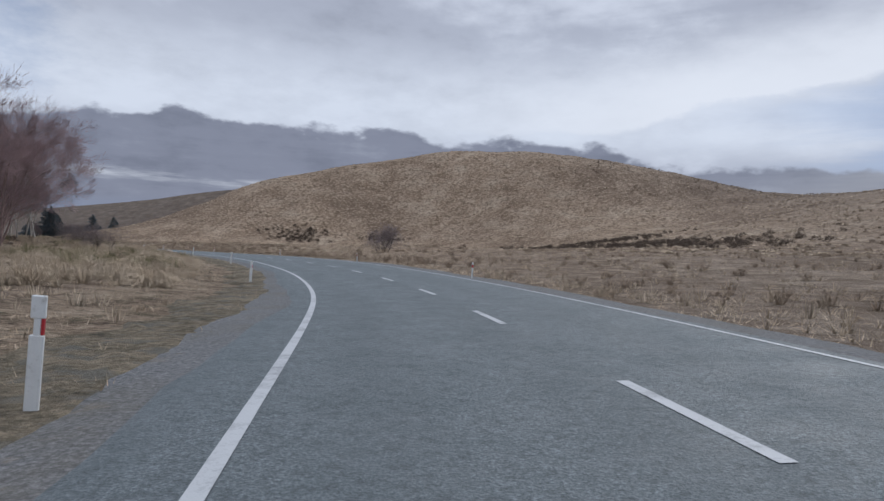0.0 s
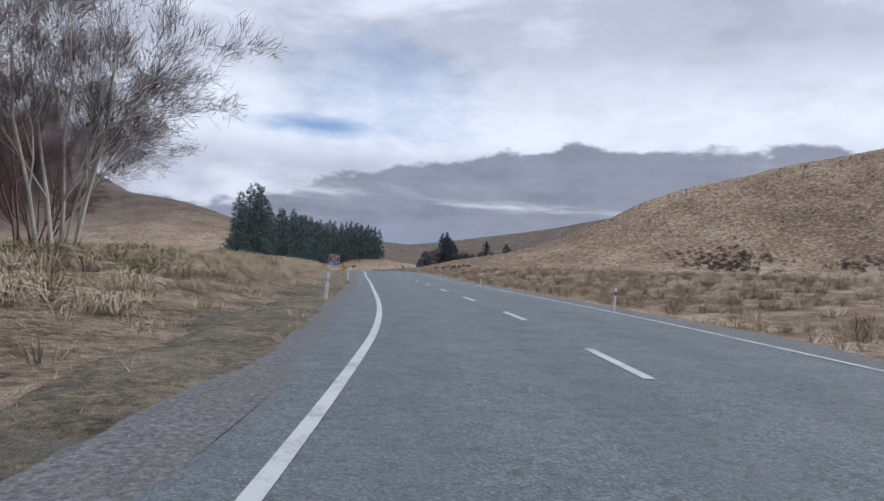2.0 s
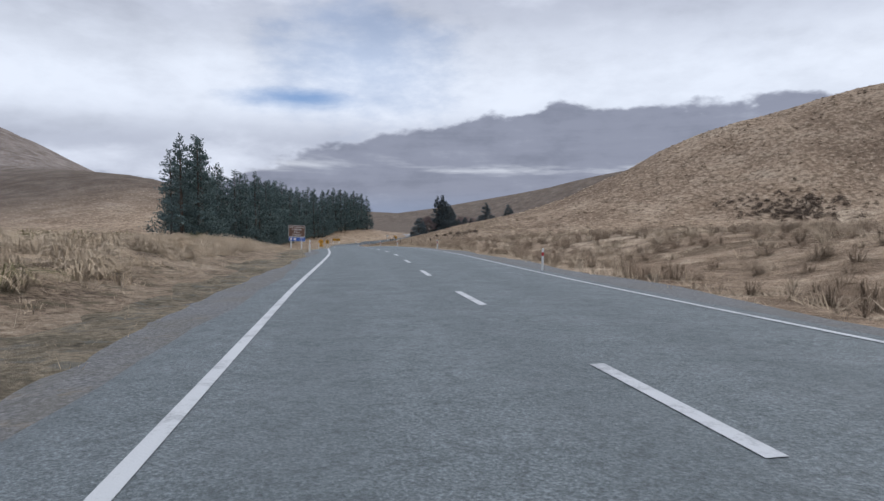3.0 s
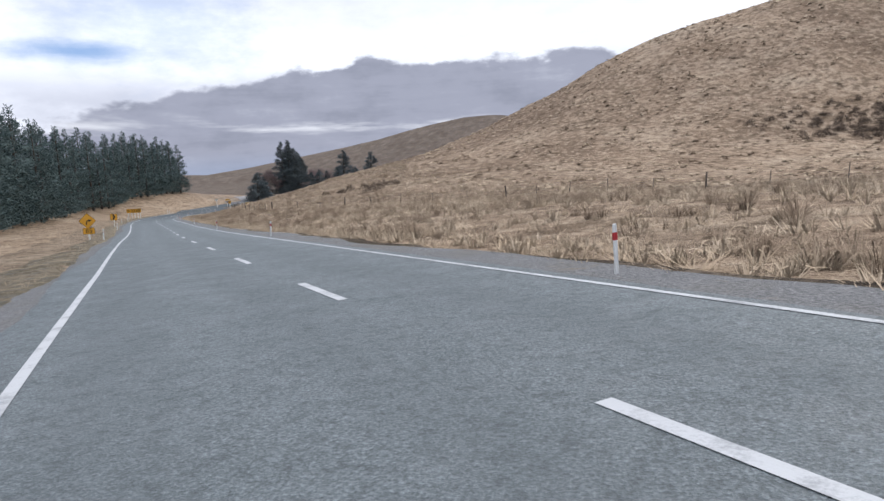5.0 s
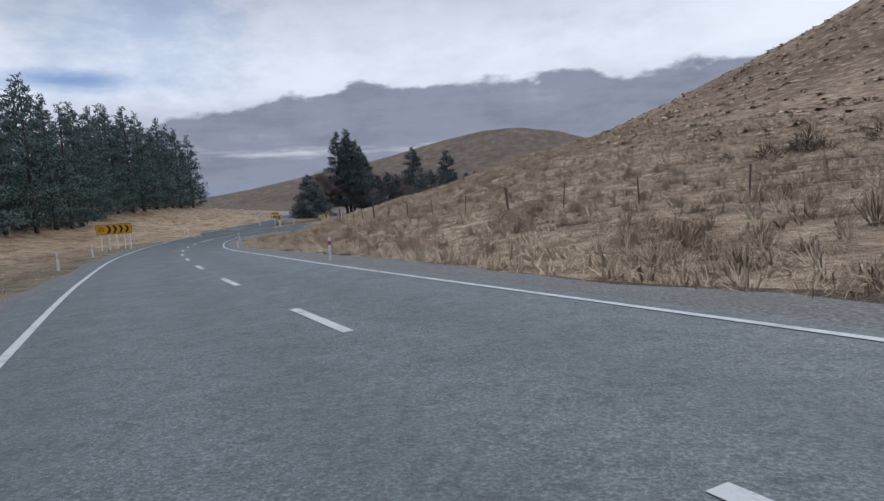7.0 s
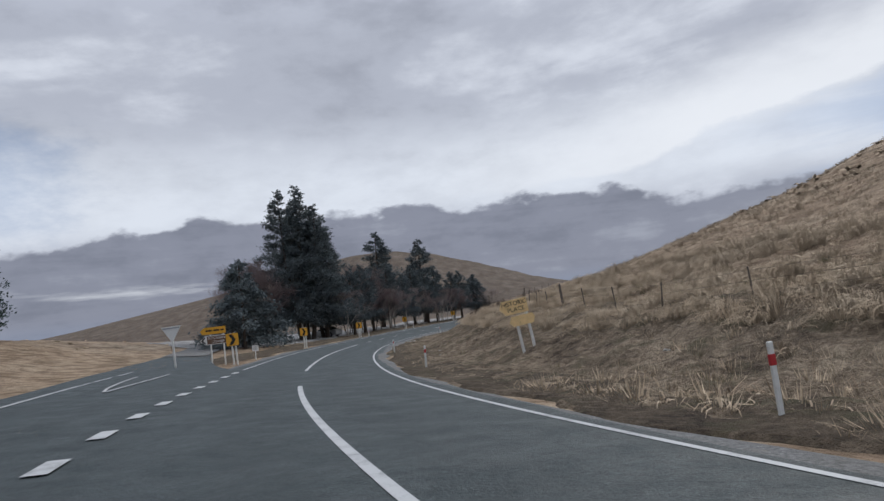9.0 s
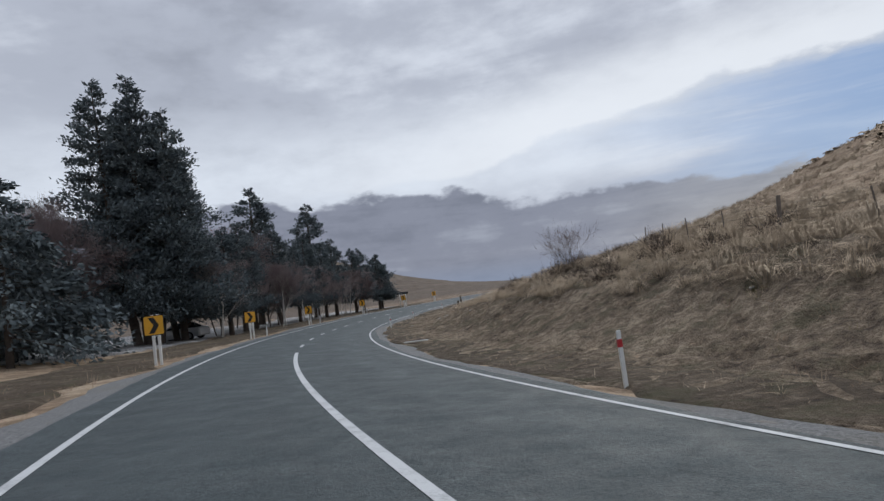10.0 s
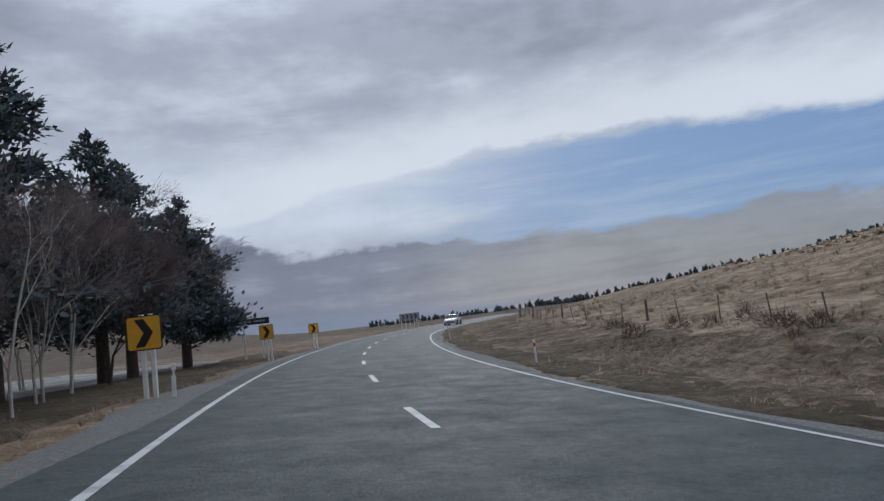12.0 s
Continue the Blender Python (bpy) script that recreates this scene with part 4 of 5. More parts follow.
def tubes(segments, sides=5):
    """Verts and quads of tapered tubes along (start, end, r0, r1) rows."""
    a = np.asarray(segments, float)
    p, q, r0, r1 = a[:, 0:3], a[:, 3:6], a[:, 6], a[:, 7]
    w = q - p
    w /= np.maximum(np.linalg.norm(w, axis=1), 1e-6)[:, None]
    ref = np.where(np.abs(w[:, 2:3]) < 0.9, [[0, 0, 1.0]], [[1.0, 0, 0]])
    u = np.cross(w, ref)
    u /= np.linalg.norm(u, axis=1)[:, None]
    v = np.cross(w, u)
    ang = np.arange(sides) * 2 * np.pi / sides
    ring = np.cos(ang)[None, :, None] * u[:, None] + np.sin(ang)[None, :, None] * v[:, None]
    verts = np.concatenate([p[:, None] + ring * r0[:, None, None], q[:, None] + ring * r1[:, None, None]], 1)
    k = np.arange(sides)
    f = np.stack([k, (k + 1) % sides, (k + 1) % sides + sides, k + sides], 1)
    faces = f[None] + (np.arange(len(a)) * 2 * sides)[:, None, None]
    return verts.reshape(-1, 3), faces.reshape(-1, 4)


# ---- fences ----
FENCE_WOOD = plain("weathered_wood", (0.14, 0.115, 0.095), 0.95, vary=0.4, size=6, relief=0.01)
WIRE = plain("fence_wire", (0.22, 0.21, 0.20), 0.5, 0.8, vary=0.2)


def fence(s0, s1, offset, gap, label):
    e = thing("fence", Matrix(), label, "fence", "stock fences")
    ss_ = np.arange(s0, s1, gap)
    tops = []
    for k, s in enumerate(ss_):
        c, t, r = frame_at([s])
        o = offset(s)
        x, y = c[0, 0] + r[0, 0] * o, c[0, 1] + r[0, 1] * o
        z = ground_at(x, y)
        big = k % 5 == 0
        bm = bmesh.new()
        w = 0.05 if big else 0.022
        box(bm, -w, w, -w, w, -0.4, rr.uniform(0.95, 1.15) if big else rr.uniform(0.8, 0.95), 0.012)
        ob = part("fence_post", bm, FENCE_WOOD, e)
        ob.matrix_world = pose(x, y, z, rr.uniform(-5, 5), rr.uniform(-6, 6), rr.uniform(0, 90))
        tops.append((x, y, z))
    for h in (0.3, 0.55, 0.8):
        seg = [(*(np.array(a) + (0, 0, h)), *(np.array(b) + (0, 0, h)), 0.003, 0.003) for a, b in zip(tops[:-1], tops[1:])]
        v, f = tubes(seg, 3)
        ob = new("fence_wire", big_mesh("fence_wire", v, f, WIRE))
        ob.parent = e
    return e


fence(190, 262, lambda s: np.interp(s, [190, 230, 262], [30, 26, 13]), 4.0, "old wooden stock fence across the lower slope")
fence(262, 400, lambda s: np.interp(s, [262, 325, 350, 381, 400], [12.5, 12, 10.5, 13.6, 18]), 4.0, "old wooden stock fence on the cut bank")
fence(416, 520, lambda s: np.interp(s, [416, 432, 455, 497, 520], [9.5, 9.2, 12.6, 12.3, 11]), 3.2, "weathered stock fence along the dry paddock")

# ---- oncoming car ----
CAR_PAINT = plain("silver_car_paint", (0.55, 0.56, 0.57), 0.3, 0.3, vary=0.06)
CAR_GLASS = plain("dark_car_glass", (0.02, 0.025, 0.03), 0.08, vary=0.1)
TYRE = plain("tyre_rubber", (0.02, 0.02, 0.02), 0.9, vary=0.2)
LAMP = plain("headlamp_glass", (0.75, 0.76, 0.78), 0.15, vary=0.05)


def loft(sections, mat, name, parent, label=""):
    """A hull through cross sections (y, half width, floor, shoulder height, top half width, top height)."""
    bm = bmesh.new()
    rings = []
    for y, w, z0, z1, wt, zt in sections:
        rings.append([bm.verts.new(v) for v in ((-w * 0.92, y, z0), (-w, y, (z0 + z1) / 2), (-w * 0.97, y, z1), (-wt, y, zt), (wt, y, zt), (w * 0.97, y, z1), (w, y, (z0 + z1) / 2), (w * 0.92, y, z0))])
    for a, b in zip(rings[:-1], rings[1:]):
        for i in range(8):
            bm.faces.new((a[i], a[(i + 1) % 8], b[(i + 1) % 8], b[i]))
    bm.faces.new(rings[0])
    bm.faces.new(rings[-1][::-1])
    bmesh.ops.recalc_face_normals(bm, faces=bm.faces[:])
    bmesh.ops.bevel(bm, geom=bm.edges[:], offset=0.03, segments=1, affect="EDGES")
    return part(name, bm, mat, parent, label)


c_, t_, r_ = frame_at([526])
cp = strip_at([526], 1.6)[0]
e = thing("car", pose(*cp, 0, 0, math.degrees(math.atan2(-t_[0, 0], t_[0, 1])) + 180), "silver saloon car coming along the road", "car")
loft([(2.15, 0.74, 0.30, 0.62, 0.60, 0.66), (1.9, 0.86, 0.22, 0.72, 0.74, 0.78), (0.9, 0.89, 0.20, 0.86, 0.78, 0.93), (-1.4, 0.89, 0.20, 0.90, 0.78, 0.97), (-2.1, 0.84, 0.26, 0.86, 0.72, 0.94), (-2.25, 0.76, 0.34, 0.80, 0.62, 0.84)], CAR_PAINT, "body", e)
loft([(0.95, 0.76, 0.90, 0.91, 0.74, 0.93), (0.25, 0.78, 0.90, 1.20, 0.60, 1.38), (-0.9, 0.78, 0.90, 1.22, 0.60, 1.42), (-1.75, 0.74, 0.92, 0.95, 0.70, 0.97)], CAR_GLASS, "cabin", e, "dark glazed cabin")
loft([(0.2, 0.57, 1.37, 1.38, 0.54, 1.41), (-0.95, 0.57, 1.41, 1.42, 0.54, 1.45)], CAR_PAINT, "roof", e)
for x in (-0.6, 0.6):
    bm = bmesh.new()
    box(bm, x - 0.17, x + 0.17, 2.02, 2.12, 0.55, 0.68, 0.03)
    part("headlight", bm, LAMP, e, "clear glass headlight")
    for y in (1.35, -1.35):
        bm = bmesh.new()
        bmesh.ops.create_cone(bm, cap_ends=True, segments=20, radius1=0.32, radius2=0.32, depth=0.2, matrix=pose(x * 1.36, y, 0.32, 0, 90, 0))
        w_ = part("wheel", bm, TYRE, e, "black rubber tyre")
        bm = bmesh.new()
        bmesh.ops.create_cone(bm, cap_ends=True, segments=16, radius1=0.2, radius2=0.2, depth=0.21, matrix=pose(x * 1.36, y, 0.32, 0, 90, 0))
        part("rim", bm, SIGN_BACK, w_, "grey alloy rim")
bm = bmesh.new()
box(bm, -0.5, 0.5, 2.10, 2.16, 0.36, 0.50, 0.02)
part("grille", bm, BLACK, e, "black radiator grille")
px_, py_ = frame_at([421])[0][0, :2] + frame_at([421])[2][0] * -13.6
parked = copy_thing(e, pose(px_, py_, ground_at(px_, py_) + 0.06, 0, 0, 70))
tagged(parked, "silver saloon car parked under the trees")


# pale stones lying on the cut bank
STONE = plain("pale_stone", (0.46, 0.44, 0.40), 0.9, vary=0.3, size=8, relief=0.01)
sr = np.random.RandomState(14)
for s, o, w in ((411.5, 7.6, 0.30), (411.0, 7.9, 0.20), (410.5, 8.1, 0.28), (414.0, 5.7, 0.18), (402, 8.6, 0.14), (396.5, 9.4, 0.12), (389, 8.8, 0.13), (383, 7.4, 0.12), (377.5, 9.0, 0.1), (368, 6.4, 0.14), (364.5, 6.0, 0.1), (345, 7.6, 0.14)):
    c_, t_, r_ = frame_at([s])
    x, y = c_[0, :2] + r_[0] * o
    bm = bmesh.new()
    bmesh.ops.create_icosphere(bm, subdivisions=2, radius=w * 0.6)
    for v in bm.verts:
        v.co = v.co * sr.uniform(0.6, 1.2)
        v.co.z *= 0.5
    ob = part("stone", bm, STONE)
    ob.matrix_world = pose(x, y, ground_at(x, y) + 0.12 + w * 0.08, 0, 0, sr.uniform(0, 360))
    tagged(ob, "pale stone lying in the dead turf", "stone", "stones on the bank")


# ---- plants: builders ----
def tussock_template(rng, blades, height, spread_, width):
    """Verts and tris of one tussock of bent blades, standing at the origin."""
    a = rng.uniform(0, 6.283, blades)
    r0 = rng.uniform(0, 0.22, blades) * spread_
    lean = rng.beta(1.6, 1.6, blades)
    h = height * rng.uniform(0.55, 1.0, blades) * (1 - 0.35 * lean)
    reach = spread_ * (0.15 + 0.95 * lean)
    ca, sa = np.cos(a), np.sin(a)
    w = width * rng.uniform(0.6, 1.3, blades)
    b = np.stack([ca * r0, sa * r0, np.zeros(blades)], 1)
    m = np.stack([ca * (r0 + reach * 0.38), sa * (r0 + reach * 0.38), h * 0.72], 1)
    droop = np.where(lean > 0.6, 0.72, 1.0)
    t = np.stack([ca * (r0 + reach), sa * (r0 + reach), h * droop], 1)
    side = np.stack([-sa, ca, np.zeros(blades)], 1) * w[:, None]
    v = np.stack([b - side * 0.5, b + side * 0.5, m - side * 0.45, m + side * 0.45, t], 1).reshape(-1, 3)
    k = np.arange(blades)[:, None] * 5
    f = np.concatenate([k + [0, 1, 3], k + [0, 3, 2], k + [2, 3, 4]])
    return v, f


def mop_template(rng, strands, height, spread_, width):
    """A drooping tussock: strands that arch up from the crown and hang outwards, so that it reads as a shaggy dome."""
    a = rng.uniform(0, 6.283, strands)
    out = spread_ * rng.uniform(0.45, 1.1, strands)
    h = height * rng.uniform(0.6, 1.1, strands) * (1.15 - 0.45 * out / spread_)
    ca, sa = np.cos(a), np.sin(a)
    w = width * rng.uniform(0.6, 1.3, strands)

    def at(f, z, turn=0.0):
        return np.stack([np.cos(a + turn) * out * f, np.sin(a + turn) * out * f, z], 1)

    twist = rng.normal(0, 0.25, strands)
    b, m, q, t = at(0.12, 0 * h), at(0.42, h * 0.92, twist * 0.4), at(0.76, h * 0.86, twist * 0.8), at(1.05, h * rng.uniform(0.2, 0.6, strands), twist)
    side = np.stack([-sa, ca, rng.normal(0, 0.3, strands)], 1) * w[:, None]
    v = np.stack([b - side * 0.4, b + side * 0.4, m - side * 0.5, m + side * 0.5, q - side * 0.4, q + side * 0.4, t], 1).reshape(-1, 3)
    k = np.arange(strands)[:, None] * 7
    return v, np.concatenate([k + [0, 1, 3], k + [0, 3, 2], k + [2, 3, 5], k + [2, 5, 4], k + [4, 5, 6]])


def joined(*shapes):
    """Several templates as one."""
    v, t, n = [], [], 0
    for a, b in shapes:
        v.append(a), t.append(b + n)
        n += len(a)
    return np.concatenate(v), np.concatenate(t)


def tuft_template(rng, blades, height, spread_, width):
    """A lighter tuft: one slim triangle for each blade."""
    a = rng.uniform(0, 6.283, blades)
    r0 = rng.uniform(0, 0.3, blades) * spread_
    lean = rng.beta(1.3, 1.5, blades)
    h = height * rng.uniform(0.5, 1.0, blades) * (1 - 0.55 * lean)
    ca, sa = np.cos(a), np.sin(a)
    w = width * rng.uniform(0.6, 1.3, blades)
    b = np.stack([ca * r0, sa * r0, np.zeros(blades)], 1)
    t = np.stack([ca * (r0 + spread_ * lean), sa * (r0 + spread_ * lean), h], 1) + rng.normal(0, 0.06, (blades, 3))
    side = np.stack([-sa, ca, np.zeros(blades)], 1) * w[:, None]
    v = np.stack([b - side * 0.5, b + side * 0.5, t], 1).reshape(-1, 3)
    return v, np.arange(blades * 3).reshape(-1, 3)


def bush_template(rng, twigs, height, spread_, width):
    """A low round bush of many short fine twigs."""
    a = rng.uniform(0, 6.283, twigs)
    el = np.arcsin(rng.uniform(0.0, 1.0, twigs))
    rad = rng.uniform(0.25, 0.85, twigs) ** 0.6
    lob = 0.8 + 0.2 * np.sin(3 * a + rng.uniform(0, 6))
    b = np.stack([np.cos(a) * np.cos(el) * rad * spread_ * lob, np.sin(a) * np.cos(el) * rad * spread_ * lob, np.sin(el) * rad * height], 1)
    way = b / np.maximum(np.linalg.norm(b, axis=1), 1e-3)[:, None] + rng.normal(0, 0.5, (twigs, 3)) + (0, 0, 0.4)
    t = b + way * rng.uniform(0.12, 0.3, twigs)[:, None]
    side = np.cross(way, rng.normal(0, 1, (twigs, 3)))
    side *= (width / np.maximum(np.linalg.norm(side, axis=1), 1e-3))[:, None]
    return np.stack([b - side, b + side, t], 1).reshape(-1, 3), np.arange(twigs * 3).reshape(-1, 3)


def scatter(name, places, sizes, templates, rng, mat, label, category):
    """One object of many tussocks at the given places."""
    vs, fs, n = [], [], 0
    which = rng.randint(0, len(templates), len(places))
    for k, (tv, tf) in enumerate(templates):
        pick = np.where(which == k)[0]
        if not len(pick):
            continue
        a = rng.uniform(0, 6.283, len(pick))
        sc = sizes[pick]
        c, s_ = np.cos(a) * sc, np.sin(a) * sc
        x = tv[None, :, 0] * c[:, None] - tv[None, :, 1] * s_[:, None]
        y = tv[None, :, 0] * s_[:, None] + tv[None, :, 1] * c[:, None]
        z = tv[None, :, 2] * (sc * rng.uniform(0.8, 1.2, len(pick)))[:, None]
        v = np.stack([x, y, z], -1) + places[pick][:, None]
        vs.append(v.reshape(-1, 3))
        fs.append((tf[None] + (n + np.arange(len(pick)) * len(tv))[:, None, None]).reshape(-1, 3))
        n += len(pick) * len(tv)
    ob = new(name, big_mesh(name, np.concatenate(vs), np.concatenate(fs), mat))
    return tagged(ob, label, category, kind="stuff")


def verge_places(rng, n, s0, s1, o0, o1, power=1.0):
    """Random places beside the road between two offsets."""
    s = rng.uniform(s0, s1, n)
    o = o0 + (o1 - o0) * rng.uniform(0, 1, n) ** power
    c, t, r = frame_at(s)
    xy = c[:, :2] + r * beside_seal(s, o)[:, None]
    ss_, oo = nearest(xy)
    keep = np.abs(oo) >= np.abs(beside_seal(s, np.full(len(s), min(o0, o1, key=abs)))) - 0.3
    xy, s, o = xy[keep], s[keep], o[keep]
    return np.column_stack([xy, ground_height(xy) - 0.03]), s, o




# ---- trees: builders ----
BARK_DARK = plain("dark_bark", (0.075, 0.058, 0.045), 0.95, vary=0.5, size=5, relief=0.02)
BARK_WHITE = plain("birch_bark", (0.52, 0.48, 0.43), 0.8, vary=0.35, size=4, relief=0.01, dirt=(0.07, 0.055, 0.045))
BARK_WILLOW = plain("willow_bark", (0.25, 0.172, 0.15), 0.95, vary=0.4, size=5, relief=0.02)
NEEDLES = random_tint("pine_needles", [(0.0, (0.055, 0.083, 0.080)), (0.5, (0.105, 0.146, 0.140)), (1.0, (0.145, 0.188, 0.176))], 0.85, True, 0.5, 0.3)
NEEDLES_DARK = random_tint("fir_needles", [(0.0, (0.066, 0.08, 0.086)), (0.5, (0.118, 0.14, 0.144)), (1.0, (0.165, 0.188, 0.184))], 0.9, True, 0.5, 0.4)
TWIGS_PINK = random_tint("willow_twigs", [(0.0, (0.30, 0.19, 0.178)), (0.5, (0.50, 0.325, 0.305)), (1.0, (0.66, 0.48, 0.45))], 0.85, True, 0.4, 0.85)
TWIGS_BROWN = random_tint("larch_twigs", [(0.0, (0.11, 0.077, 0.072)), (0.5, (0.20, 0.145, 0.135)), (1.0, (0.31, 0.24, 0.225))], 0.85, True, 0.4, 0.75)
TWIGS_GREY = random_tint("birch_twigs", [(0.0, (0.13, 0.097, 0.088)), (0.5, (0.25, 0.192, 0.175)), (1.0, (0.40, 0.33, 0.305))], 0.85, True, 0.4, 0.7)


def blades_mesh(name, base, way, length, width, mat, rng, tris=2):
    """Many small pointed leaves or sprays: two crossed slim diamonds each."""
    n = len(base)
    way = way / np.maximum(np.linalg.norm(way, axis=1), 1e-6)[:, None]
    ref = rng.normal(size=(n, 3))
    u = np.cross(way, ref)
    u /= np.maximum(np.linalg.norm(u, axis=1), 1e-6)[:, None]
    v = np.cross(way, u)
    tip, mid = base + way * length[:, None], base + way * (length * 0.45)[:, None]
    vs, fs = [], []
    for k, side in enumerate((u, v)[:tris]):
        vs.append(np.stack([base, mid - side * width[:, None], tip, mid + side * width[:, None]], 1))
    verts = np.concatenate(vs, 1)
    m = verts.shape[1]
    one = np.concatenate([np.array([[0, 1, 2, 3]]) + 4 * k for k in range(len(vs))])
    faces = (one[None] + (np.arange(n) * m)[:, None, None]).reshape(-1, 4)
    return big_mesh(name, verts.reshape(-1, 3), faces, mat)


def conifer_meshes(rng, height, radius, bare, sprays, mat, shape="pine", tops=((0, 0, 1.0),), girth=0.018, spray=1.0, tris=1):
    """Trunk and crown meshes of a conifer with whorled boughs and needle sprays; tops are its leaders (x, y, share of the height)."""
    full, trunk, boughs, base, way, ln, wd = height, [], [], [], [], [], []
    todo = []
    for lx, ly, share in tops:
        height = full * share
        trunk += [(lx * 0.3, ly * 0.3, -0.3, lx * 0.8, ly * 0.8, height * 0.45, height * girth, height * girth * 0.62), (lx * 0.8, ly * 0.8, height * 0.45, lx, ly, height * 0.97, height * girth * 0.62, 0.02)]
        n = int(height * (7 if shape != "fir" else 6))
        todo += [(lx, ly, height, (k + rng.uniform()) / n) for k in range(n)]
    for lx, ly, height, u in todo:
        z = bare + (height * 0.97 - bare) * u
        if shape == "pine":
            r = radius * (1 - u) ** 0.78 * rng.uniform(0.7, 1.12) * (0.8 + 0.2 * min(1, u * 6))
            rise = rng.uniform(0.05, 0.55) * (0.3 + u)
        elif shape == "column":
            r = radius * min(1.0, (1 - u) ** 0.45 * 1.05) * rng.uniform(0.72, 1.15) * (0.75 + 0.25 * min(1, u * 5))
            rise = rng.uniform(0.3, 0.95)
        elif shape == "cone":
            r = radius * (1 - u) ** 0.60 * rng.uniform(0.72, 1.1) * (0.86 + 0.14 * math.sin(u * 19))
            rise = rng.uniform(-0.05, 0.45)
        else:
            r = radius * (1 - u) ** 0.85 * rng.uniform(0.85, 1.1)
            rise = rng.uniform(-0.28, -0.02)
        a = rng.uniform(0, 6.283)
        r = max(r, 0.25)
        tip = np.array([lx + math.cos(a) * r, ly + math.sin(a) * r, z + rise * r])
        root = np.array([lx, ly, z])
        boughs.append((*root, *tip, 0.012 + 0.006 * r, 0.004))
        m = max(4, int(sprays * r / radius))
        f = rng.beta(2.2, 1.1, m)
        b = root + (tip - root) * f[:, None] + rng.normal(0, 0.10 + 0.09 * r, (m, 3)) * np.array([1, 1, 0.6])
        d = (tip - root) / r + rng.normal(0, 0.55, (m, 3)) + (0, 0, 0.35 if shape != "fir" else -0.25)
        base.append(b), way.append(d)
        ln.append(rng.uniform(0.32, 0.68, m)), wd.append(rng.uniform(0.05, 0.13, m))
    v1, f1 = tubes(trunk, 8)
    v2, f2 = tubes(boughs, 3)
    wood = big_mesh("trunk", np.concatenate([v1, v2]), np.concatenate([f1, f2 + len(v1)]), BARK_DARK, True)
    crown = blades_mesh("crown", np.concatenate(base), np.concatenate(way), np.concatenate(ln) * spray, np.concatenate(wd) * spray * (1.25 if tris == 1 else 1), mat, rng, tris)
    return wood, crown


def bare_tree_meshes(rng, height, lean, stems, twigs, bark, twig_mat, open_=0.5, droop=0.0):
    """Stems, limbs and fine twigs of a leafless tree."""
    seg, tips = [], []

    def grow(p, d, length, r, depth):
        steps = 3
        for _ in range(steps):
            d = d + rng.normal(0, 0.13, 3) + (0, 0, 0.05)
            d = d / np.linalg.norm(d)
            q = p + d * length / steps
            seg.append((*p, *q, r, r * 0.8))
            p, r = q, r * 0.8
            if depth:
                for _ in range(rng.randint(1, 3)):
                    side = rng.normal(0, 1, 3)
                    side -= d * side.dot(d)
                    side /= np.linalg.norm(side)
                    grow(p, d * (1 - open_ * 0.5) + side * open_, length * rng.uniform(0.42, 0.68), r * 0.55, depth - 1)
            else:
                tips.append((p, d))
        tips.append((p, d))

    for k in range(stems):
        a = rng.uniform(0, 6.283)
        grow(np.array([math.cos(a), math.sin(a), -0.1 / 0.3]) * 0.3 * (stems > 1), np.array([math.cos(a) * lean, math.sin(a) * lean, 1.0]), height * rng.uniform(0.62, 0.8), height * 0.0095, 3)
    seg = [s for s in seg if s[5] < height * 1.05]
    tips = [t for t in tips if t[0][2] < height * 1.05]
    v, f = tubes(seg, 4)
    wood = big_mesh("trunk", v, f, bark, True)
    tp = np.array([t[0] for t in tips])
    td = np.array([t[1] for t in tips])
    k = rng.randint(0, len(tp), twigs)
    base = tp[k] + rng.normal(0, 0.22, (twigs, 3))
    way = td[k] + rng.normal(0, 0.55, (twigs, 3)) + (0, 0, 0.25 - droop)
    crown = blades_mesh("crown", base, way, rng.uniform(0.4, 1.1, twigs), rng.uniform(0.005, 0.012, twigs), twig_mat, rng, 1)
    return wood, crown


def plant(kind, meshes, x, y, scale, yaw, label, category, group="", tilt=0.0, sink=0.1):
    e = thing(kind, pose(x, y, ground_at(x, y) - sink, tilt, 0, yaw) @ Matrix.Diagonal((scale, scale, scale, 1)), label, category, group)
    for me in meshes:
        ob = new(me.name.split(".")[0], me)
        ob.parent = e
    return e


def beside(s, o):
    c, t, r = frame_at([s])
    return c[0, 0] + r[0, 0] * o, c[0, 1] + r[0, 1] * o


tr = np.random.RandomState(21)
PINES = [conifer_meshes(tr, 15.5, 3.6, 0.4, 100, NEEDLES, "pine", ((0, 0, 1.0),), 0.018, 0.66) for _ in range(5)]

# pine plantation in rows behind the paddock verge
for row in range(4):
    for k in range(48):
        s = 205 + k * 4.3 + tr.uniform(-1.2, 1.2) + (2.1 if row % 2 else 0)
        front = np.interp(s, [205, 213, 221, 235, 254, 286, 310, 340, 365, 385, 396], [-24, -23, -25, -24, -20.5, -18.5, -18.2, -21, -27.5, -34.5, -38.5])
        if s > 398:
            continue
        o = front - row * 5.2 + tr.uniform(-1.0, 1.0)
        if (row > 1 and 5 < k < 44) or o < -26.5 - (s - 205) * 0.2:
            continue
        x, y = beside(s, o)
        tall = 1.14 if k < 5 else 0.97 if k < 15 else 1.04
        plant("pine_tree", PINES[tr.randint(5)], x, y, tall * tr.uniform(0.9, 1.12), tr.uniform(0, 360), "dark green plantation pine with boughs to the ground", "tree", "pine plantation")

